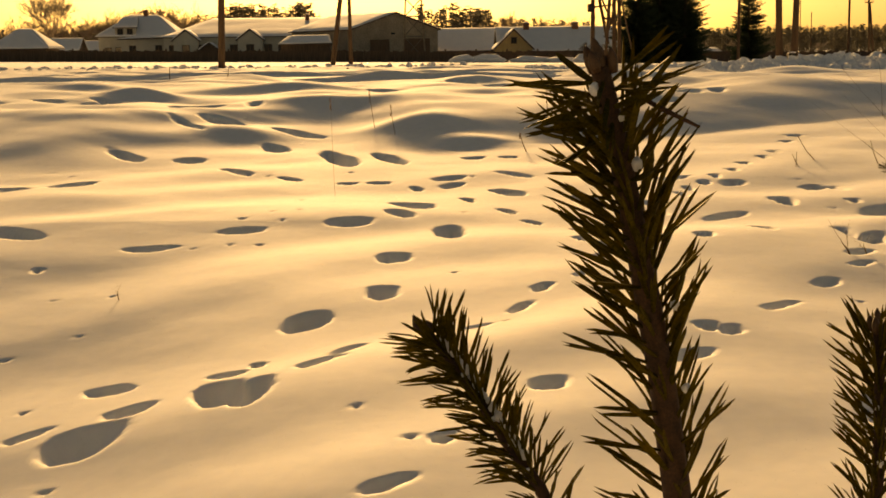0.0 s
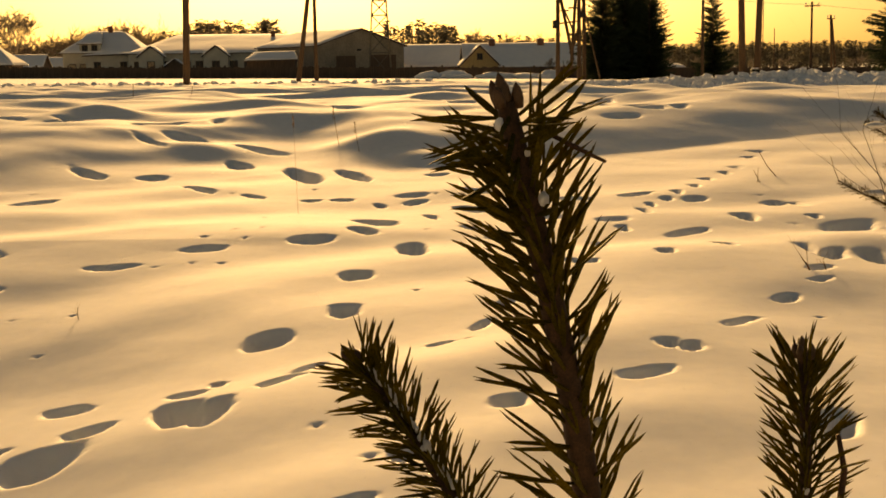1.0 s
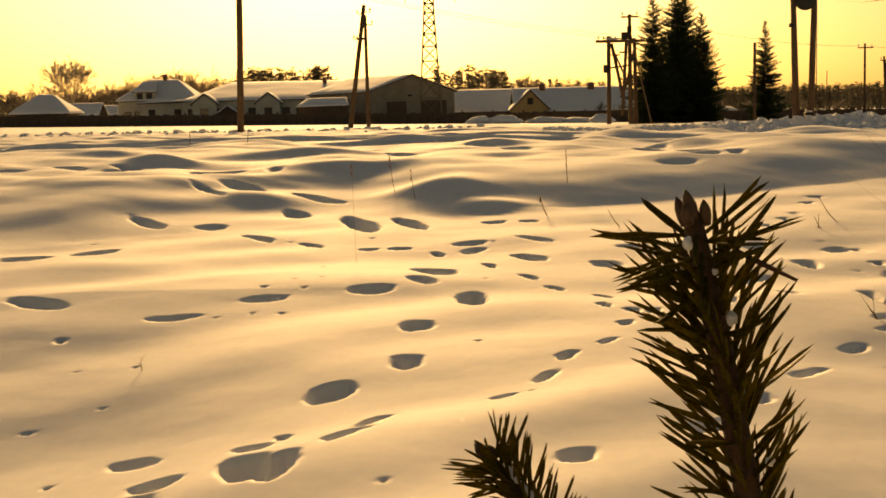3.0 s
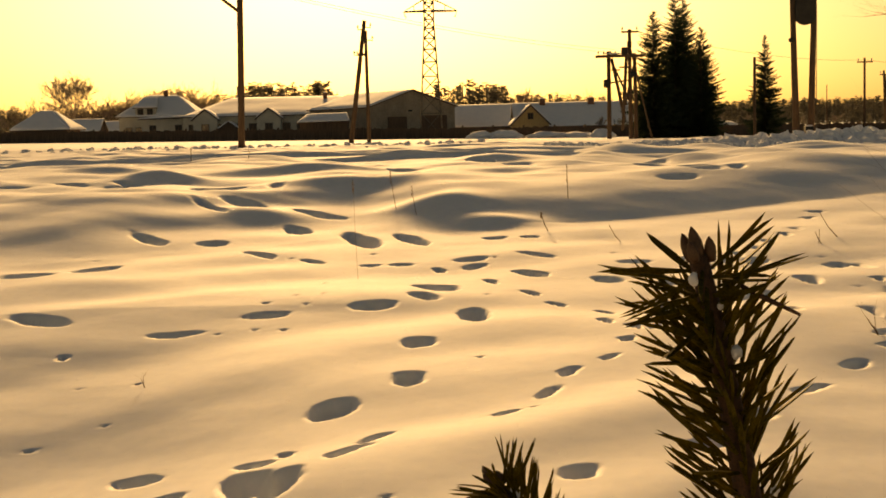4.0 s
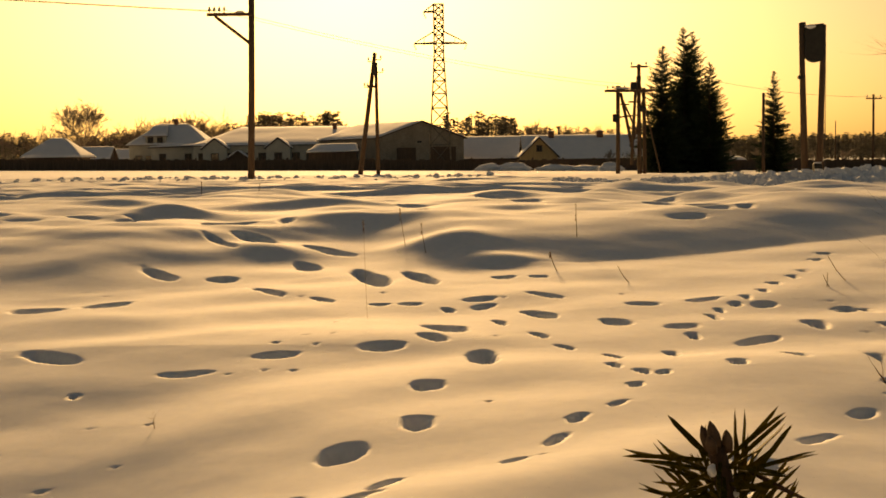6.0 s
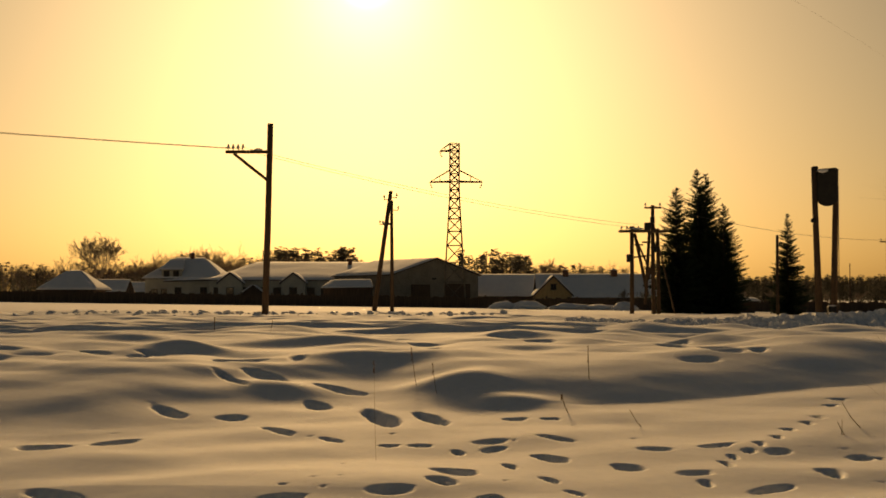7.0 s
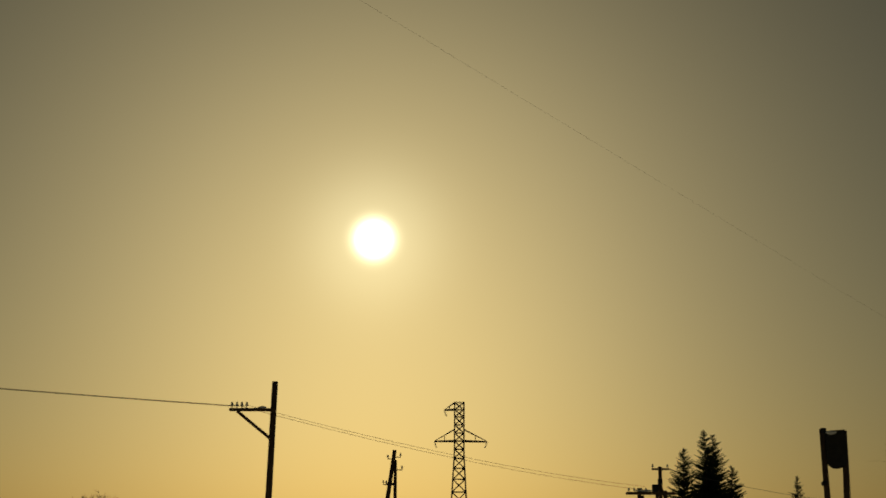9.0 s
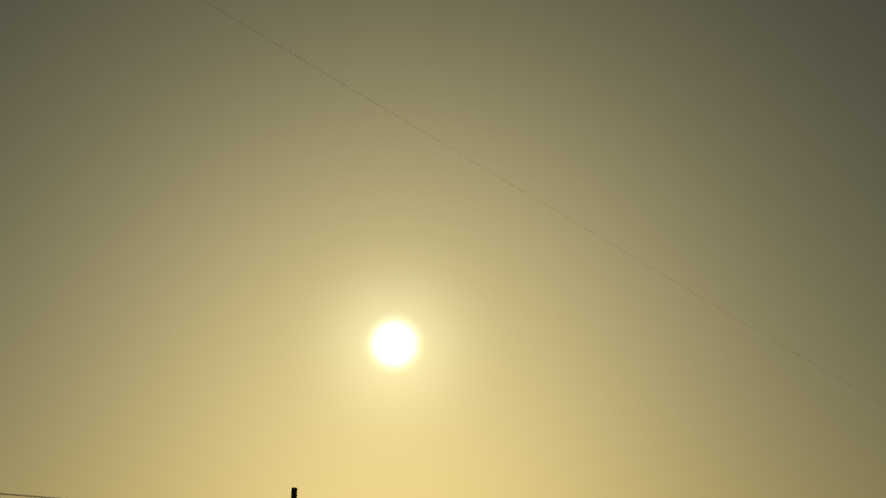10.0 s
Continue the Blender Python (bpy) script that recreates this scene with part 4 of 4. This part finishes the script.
def hipped(name, label, x0, x1, y0, y1, z0, eave, ridge, ridge_len, wall_mat, over=0.4, group="houses beyond the fence"):
    cx, cy = (x0 + x1) / 2, (y0 + y1) / 2
    hs = thing(name, label, "house", (cx, cy, z0), 0, group)
    w, d, e, r = (x1 - x0) / 2, (y1 - y0) / 2, eave - z0, ridge - z0
    part("wall", block((2 * w, 2 * d, e + 0.3), (0, 0, e / 2 - 0.15), 0.03), wall_mat, hs)
    W, D, q = w + over, d + over, ridge_len / 2
    A, B, C, E = (-W, -D, e), (W, -D, e), (W, D, e), (-W, D, e)
    P, Q = (-q, 0, r), (q, 0, r)
    for cs in ((A, B, Q, P), (C, E, P, Q), (B, C, Q, Q), (E, A, P, P)):
        pts = [Vector(p) for p in cs]
        flat = pts if pts[2] != pts[3] else pts[:3]
        roof = slab([p + Vector((0, 0, 0.08)) for p in flat], 0.1, "roof", TRIM, hs)
        roof_snow([p + Vector((0, 0, 0.08)) for p in pts], roof, 0.2)
    return hs, w, d, e, r


def chimney(parent, at, h, w=0.55):
    ch = part("chimney", block((w, w, h), (at[0], at[1], at[2] + h / 2), 0.03), BRICK, parent)
    part("cap", block((w + 0.15, w + 0.15, 0.12), (at[0], at[1], at[2] + h + 0.06), 0.02), BRICK, ch)
    lump((at[0], at[1], at[2] + h + 0.14), (w * 0.55, w * 0.55, 0.12), SNOW_PLAIN, "snow_cap", ch, 3)


def wall_gable(parent, x, y, w, depth, z0, eave, peak, mat):
    """A small gable that stands out from a long front."""
    bm = bmesh.new()
    a = [bm.verts.new(p) for p in ((x - w, y, z0), (x + w, y, z0), (x + w, y, eave), (x, y, peak), (x - w, y, eave))]
    b = [bm.verts.new((v.co.x, y + depth, v.co.z)) for v in a]
    bm.faces.new(a), bm.faces.new(b[::-1])
    for i in range(5):
        j = (i + 1) % 5
        bm.faces.new((a[i], b[i], b[j], a[j]))
    bmesh.ops.recalc_face_normals(bm, faces=bm.faces[:])
    g = part("gable", bm, mat, parent)
    for s in (-1, 1):
        cs = [(x + s * (w + 0.3), y - 0.3, eave - 0.25), (x + s * (w + 0.3), y + depth, eave - 0.25), (x, y + depth, peak + 0.05), (x, y - 0.3, peak + 0.05)]
        rf = slab([Vector(c) for c in cs], 0.14, "gable_roof", TRIM, g)
        roof_snow([Vector(c) for c in cs], rf, 0.15)
    return g


def village():
    # stone barn seen at its corner
    hs, g, l, e, r = gabled("barn", "grey block barn with a snow-covered gable roof", (-6.8, 160), (10.4, 6.0), (-8.2, 14.2), 0.2, 3.85, 5.8, BLOCK)
    gn = g.normalized()
    out = Vector((gn.y, -gn.x, 0))
    part("door", block((2.6, 0.12, 2.4), g * 0.32 + Vector((0, 0, 1.2)) + out * 0.05, 0.02, Matrix.Rotation(math.atan2(g.y, g.x), 4, "Z")), BROWN_WOOD, hs, "dark wooden barn door")
    part("door", block((3.6, 0.12, 2.5), g * 0.75 + Vector((0, 0, 1.25)) + out * 0.05, 0.02, Matrix.Rotation(math.atan2(g.y, g.x), 4, "Z")), BROWN_WOOD, hs, "wide dark barn door")
    part("lamp_bracket", block((0.5, 0.25, 0.2), g * 0.47 + Vector((0, 0, 3.1)) + out * 0.12, 0.03), DARK_METAL, hs)
    window(hs, l * 0.35 + Vector((0, 0, 2.2)) + Vector((-0.87, -0.5, 0)) * 0.01, l, 1.0, 0.8, (-0.87, -0.5, 0))
    # lean-to in front of the barn
    ln = thing("lean_to", "low shed with a sloping snowy roof", "shed", (-12.0, 158.5, 0.2), 0, "houses beyond the fence")
    part("wall", block((5.6, 2.6, 2.0), (0, 0, 1.0), 0.03), BROWN_WOOD, ln)
    cs = [Vector(p) for p in ((-3.1, -1.7, 1.95), (3.1, -1.7, 2.05), (2.6, 1.7, 3.0), (-2.2, 1.7, 2.9))]
    rf = slab(cs, 0.12, "roof", TRIM, ln)
    roof_snow(cs, rf)
    # long pale building with two front gables
    hs, w, d, e, r = hipped("long_house", "long pale plastered house with small front gables", -31.4, -7.5, 174, 206, 0.2, 3.2, 5.9, 15.5, PLASTER)
    for x in (-9.0, -0.8):
        gb = wall_gable(hs, x, -d - 0.9, 1.55, 3.0, -0.2, 2.9, 4.0, PLASTER)
        window(gb, (x, -d - 0.91, 1.5), (1, 0, 0), 0.9, 1.1, (0, -1, 0))
    wall_gable(hs, -5.9, -d - 1.6, 1.2, 1.7, -0.2, 1.6, 2.35, BROWN_WOOD)
    for x in (-10.8, -7.0, -4.6, -3.0, 1.4, 3.2, 5.2):
        window(hs, (x, -d - 0.01, 1.5), (1, 0, 0), 0.9, 1.1, (0, -1, 0))
    chimney(hs, (5.6, -4.0, 4.7), 1.3)
    # two-storey house with a hipped roof and a flat-roofed wing
    hs, w, d, e, r = hipped("two_storey_house", "pale house with a steep hipped snowy roof", -42.0, -31.4, 184, 194, 0.2, 3.5, 6.5, 3.6, PLASTER)
    dm = part("dormer", block((2.8, 3.0, 1.3), (-1.6, -d + 1.4, 4.0), 0.03), PLASTER, hs)
    cs = [Vector(p) for p in ((-3.3, -d - 0.4, 4.6), (0.1, -d - 0.4, 4.6), (-0.6, -d + 4.0, 6.1), (-2.6, -d + 4.0, 6.1))]
    roof_snow(cs, slab(cs, 0.1, "dormer_roof", TRIM, dm))
    for x in (-2.3, -1.0):
        window(dm, (x, -d - 0.11, 4.0), (1, 0, 0), 0.7, 0.8, (0, -1, 0))
    for x in (-4.0, -2.6, 1.0):
        window(hs, (x, -d - 0.01, 1.4), (1, 0, 0), 0.8, 1.0, (0, -1, 0))
    chimney(hs, (0.4, -0.6, 6.2), 0.7)
    wg = thing("flat_wing", "flat-roofed pale house wing under a snow lip", "house", (-33.2, 180.5, 0.2), 0, "houses beyond the fence")
    part("wall", block((9.0, 5.0, 2.9), (0, 0, 1.45), 0.03), PLASTER, wg)
    cs = [Vector(p) for p in ((-4.9, -2.9, 3.0), (4.9, -2.9, 3.25), (4.9, 2.9, 3.35), (-4.9, 2.9, 3.1))]
    roof_snow(cs, slab(cs, 0.15, "roof", TRIM, wg))
    for x in (-3.0, 0.4, 3.0):
        window(wg, (x, -2.51, 1.6), (1, 0, 0), 0.8, 1.0, (0, -1, 0))
    # low cottage behind the fence
    hipped("cottage", "low cottage with a bluish snow-covered hipped roof", -37.6, -32.9, 123, 128, 0.2, 1.75, 3.55, 0.8, BROWN_WOOD)
    # two long low houses with wide snowy roofs
    hs, g, l, e, r = gabled("low_house", "long low house with a wide blue-white snowy roof", (13.2, 172), (0, 9.0), (-10.2, 0), 0.0, 1.3, 4.0, BROWN_WOOD)
    hs, g, l, e, r = gabled("low_house", "long low house with an ochre half-hipped gable", (25.0, 162), (0, 8.0), (-14.0, 0), 0.0, 1.2, 3.9, BROWN_WOOD)
    gb = wall_gable(hs, -12.4, -0.7, 2.2, 4.5, 0.2, 1.5, 3.65, OCHRE)
    window(gb, (-12.4, -0.72, 2.3), (1, 0, 0), 0.6, 0.7, (0, -1, 0))
    chimney(hs, (-10.6, 3.4, 3.6), 0.7, 0.7)
    chimney(hs, (-4.6, 3.4, 3.6), 0.7, 0.8)
    # small far sheds
    for x, y, w in ((-50.0, 200, 7.0), (-44.6, 165, 4.3)):
        gabled("shed", "small dim shed with a snowy roof", (x, y), (0, 4.0), (w, 0), 0.2, 1.9, 3.2, BROWN_WOOD)
    gabled("shed", "low dark shed with snow on its flat roof", (19.5, 100), (0, 2.5), (3.4, 0), 0.1, 0.9, 1.05, BROWN_WOOD)


village()


# ---- fence, heaped snow ----
def fence():
    random.seed(5)
    fn = thing("board_fence", "long dark weathered board fence at the field's edge", "fence", (-60.0, 110.0, 0.0))
    meshes = []
    for k in range(4):
        heap = Heap()
        prof = []
        for i in range(17):
            h, y = 1.22 + random.uniform(-0.06, 0.06), random.uniform(-0.012, 0.012)
            for x, back in ((0.0, 0), (0.132, 0), (0.136, 0.02), (0.146, 0.02)):
                prof.append((i * 0.15 + x, y + back, h - 2 * back))
        n = len(prof)
        verts = [v for x, y, h in prof for v in ((x, y, 0), (x, y, h), (x, y + 0.035, h), (x, y + 0.035, 0))]
        faces = [tuple(4 * i + q for q in (a, a + 4, b + 4, b)) for i in range(n - 1) for a, b in ((0, 1), (1, 2), (2, 3), (3, 0))]
        heap.add(verts, faces + [(0, 1, 2, 3), (4 * n - 1, 4 * n - 2, 4 * n - 3, 4 * n - 4)])
        me = bpy.data.meshes.new("panel")
        me.from_pydata(heap.verts, [], heap.faces)
        me.materials.append(BROWN_WOOD)
        meshes.append(me)
    post = bpy.data.meshes.new("post")
    bm = block((0.14, 0.14, 1.5), (0, 0.12, 0.65), 0.015)
    bm.to_mesh(post)
    bm.free()
    post.materials.append(BROWN_WOOD)
    for i in range(50):
        ob = new("panel", meshes[i % 4])
        low = lie(2.52 * i - 60, 109) - 0.35
        ob.parent, ob.location = fn, (2.52 * i, 0, low + random.uniform(-0.06, 0.06))
        ob = new("post", post)
        ob.parent, ob.location = fn, (2.52 * i, 0, low)


fence()


def chunk_mesh(seed):
    bm = bmesh.new()
    bmesh.ops.create_icosphere(bm, subdivisions=2, radius=1)
    for v in bm.verts:
        p = v.co * 1.7 + Vector((seed * 5.1, 2.2, seed))
        v.co *= 1 + 0.55 * noise.noise(p) + 0.28 * noise.noise(p * 2.7)
        v.co.z *= 0.75
    out = ([v.co.copy() for v in bm.verts], [tuple(v.index for v in f.verts) for f in bm.faces])
    bm.free()
    return out


def plough_berm():
    random.seed(11)
    shapes = [chunk_mesh(k) for k in range(9)]
    heap = Heap()
    for i in range(2200):
        x = 3.2 + 26 * random.random() ** 1.15
        line = 36.0 - 1.15 * (x - 3.2) if x < 7.5 else 31.0 + 0.25 * (x - 7.5)
        big = 0.35 + 0.65 * step((x - 4) / 6) + 0.3 * math.exp(-((x - 11) / 1.5) ** 2)
        off = random.gauss(0, 0.55)
        y = line + off
        s = random.uniform(0.05, 0.20) * big ** 0.5
        z = lie(x, y) + 0.22 * big * math.exp(-(off / 0.6) ** 2) * random.uniform(0.3, 1.0) - 0.02
        vs, fs = random.choice(shapes)
        m = Matrix.Translation((x, y, z)) @ Euler((random.uniform(-0.5, 0.5), random.uniform(-0.5, 0.5), random.uniform(0, 6.28))).to_matrix().to_4x4() @ Matrix.Diagonal((s, s, s, 1))
        heap.add([m @ v for v in vs], fs)
    for i in range(170):
        x, y = random.uniform(-15, 1) + random.gauss(0, 1), 53 + random.gauss(0, 2.6)
        s = random.uniform(0.04, 0.15)
        vs, fs = random.choice(shapes)
        m = Matrix.Translation((x, y, lie(x, y) + s * 0.3)) @ Euler((random.uniform(-0.5, 0.5), random.uniform(-0.5, 0.5), random.uniform(0, 6.28))).to_matrix().to_4x4() @ Matrix.Diagonal((s, s, s * 0.8, 1))
        heap.add([m @ v for v in vs], fs)
    ob = heap.part("ploughed_snow", SNOW_PLAIN)
    tagged(ob, "berm of broken ploughed snow chunks along the track", "snow", kind="stuff")


plough_berm()
# heaped snow; the lumps at x 6.3 and 4.2 stand for a snow-covered car
for k, (x, y, w, h) in enumerate(((6.3, 106, 1.7, 0.75), (4.2, 106.5, 1.5, 0.7), (9.5, 106, 2.2, 0.5), (13.8, 105, 1.3, 0.75), (12.0, 106, 1.6, 0.5))):
    ob = lump((0, 0, 0), (w * 0.7, 0.9, h * 0.7), SNOW_PLAIN, "snow_lump", None, k + 20, 0.9, 3)
    ob.location = (x, y, lie(x, y) + 0.15)
    tagged(ob, "rounded snow-covered lump beside the fence", "snow mound", "mounds of snow by the fence")


# ---- dry stalks and shrubs ----
def stalk(x, y, height, lean, label, head=0.12, radius=0.004):
    z = lie(x, y)
    st = thing("dry_stalk", label, "dry weed", (x, y, z - 0.05), 0, "dry weeds in the snow")
    top = Vector((lean, random.uniform(-0.05, 0.05), height))
    pts = [Vector((0, 0, 0)), top * 0.5 + Vector((lean * 0.1, 0, 0)), top]
    v, f = tube(pts, [radius, radius * 0.8, radius * 0.5], 5)
    part_from("stem", v, f, STRAW, st)
    if head:
        heap = Heap()
        for k in range(26):
            p = top - Vector((lean * 0.1, 0, 1)) * head * random.random()
            d = Vector((random.gauss(0, 1), random.gauss(0, 1), 0.8)).normalized()
            s = d.cross(Vector((0, 0, 1))).normalized() * 0.008
            heap.add([p - s, p + s, p + d * random.uniform(0.015, 0.035)], [(0, 1, 2)])
        heap.part("seed_head", STRAW, st, "ragged brown seed head")


random.seed(31)
stalk(-0.68, 12.68, 0.98, -0.02, "tall thin dry stalk with a brown seed head", 0.12, 0.0013)
stalk(-0.41, 17.46, 0.55, -0.07, "dry stalk with a narrow seed head", 0.2, 0.004)
stalk(-0.14, 16.97, 0.42, -0.06, "dry stalk with a narrow seed head", 0.14, 0.004)
stalk(1.88, 17.87, 0.5, -0.02, "upright dry stalk on the snow bank", 0.25, 0.006)
stalk(-4.60, 26.21, 0.28, 0.0, "short dry stalk in the snow", 0.1, 0.008)
stalk(-3.45, 25.94, 0.2, 0.03, "short dry stalk in the snow", 0.0, 0.007)
stalk(2.19, 14.96, 0.24, -0.17, "bent pale grass blade in snow", 0, 0.006)
stalk(4.47, 14.41, 0.32, -0.24, "leaning pale grass blade", 0, 0.006)
stalk(4.09, 13.96, 0.2, 0.02, "pale dry grass blade in snow", 0, 0.005)
stalk(4.16, 13.96, 0.18, -0.10, "pale dry grass blade in snow", 0, 0.005)
stalk(5.07, 14.20, 0.30, -0.12, "leaning pale grass blade", 0, 0.005)
stalk(1.44, 15.84, 0.26, -0.10, "bent stalk with a curled dry leaf", 0.07, 0.007)


def sprig(x, y, size, label, seed):
    random.seed(seed)
    z = lie(x, y)
    sp = thing("twig", label, "twig", (x, y, z - 0.03), 0, "dry weeds in the snow")
    heap = Heap()
    branchy(heap, Vector((0, 0, 0)), Vector((-0.35, 0, 1)), size, size * 0.05, 2, 0.6, 2)
    heap.part("stem", STRAW, sp)


sprig(-1.87, 8.68, 0.09, "small dark twig poking from the snow", 3)
sprig(3.04, 9.00, 0.15, "brown weed sprig with seeds", 5)
sprig(3.14, 8.95, 0.1, "brown weed sprig with seeds", 6)


def bare_shrub():
    random.seed(19)
    x, y = 4.0, 9.4
    sh = thing("bare_shrub", "leafless shrub with thin arching twigs", "shrub", (x, y, lie(x, y) - 0.05))
    heap = Heap()
    for k in range(9):
        d = Vector((random.uniform(-0.6, 0.35), random.uniform(-0.35, 0.35), 1))
        branchy(heap, Vector((random.gauss(0, 0.04), random.gauss(0, 0.04), 0)), d, random.uniform(0.8, 1.3), 0.006, 2, 0.38, 2)
    heap.part("crown", TRUNK, sh)


bare_shrub()


def sapling():
    """A small pine whose snowy side boughs reach out over the field."""
    random.seed(33)
    x, y = 4.02, 9.05
    tree = thing("pine_sapling", "small green pine with snow on its boughs", "pine tree", (x, y, lie(x, y) - 0.05))
    v, f = tube([(0, 0, 0), (0.02, 0, 0.9), (0, 0, 1.7)], [0.035, 0.024, 0.008], 8)
    part_from("trunk", v, f, BARK, tree, "", True)
    for k in range(15):
        z = 0.35 + 0.085 * k
        a = 3.14 + (k % 5 - 2) * 0.55 + 3.14 * (k % 3 == 2)
        r = 0.78 - 0.035 * k
        out = Vector((math.cos(a), math.sin(a), 0))
        pts = [Vector((0, 0, z)) + out * r * s + Vector((0, 0, 0.22 * s * s)) for s in (0.0, 0.3, 0.6, 0.85, 1.0)]
        shoot(tree, pts, 0.008, 190, 0.055, 48, (0, 0, 0.1), 2)
        if k % 2 == 0:
            lump(pts[3] + Vector((0, 0, 0.04)), (0.10, 0.08, 0.035), SNOW_PLAIN, "snow_cap", tree, k)


sapling()
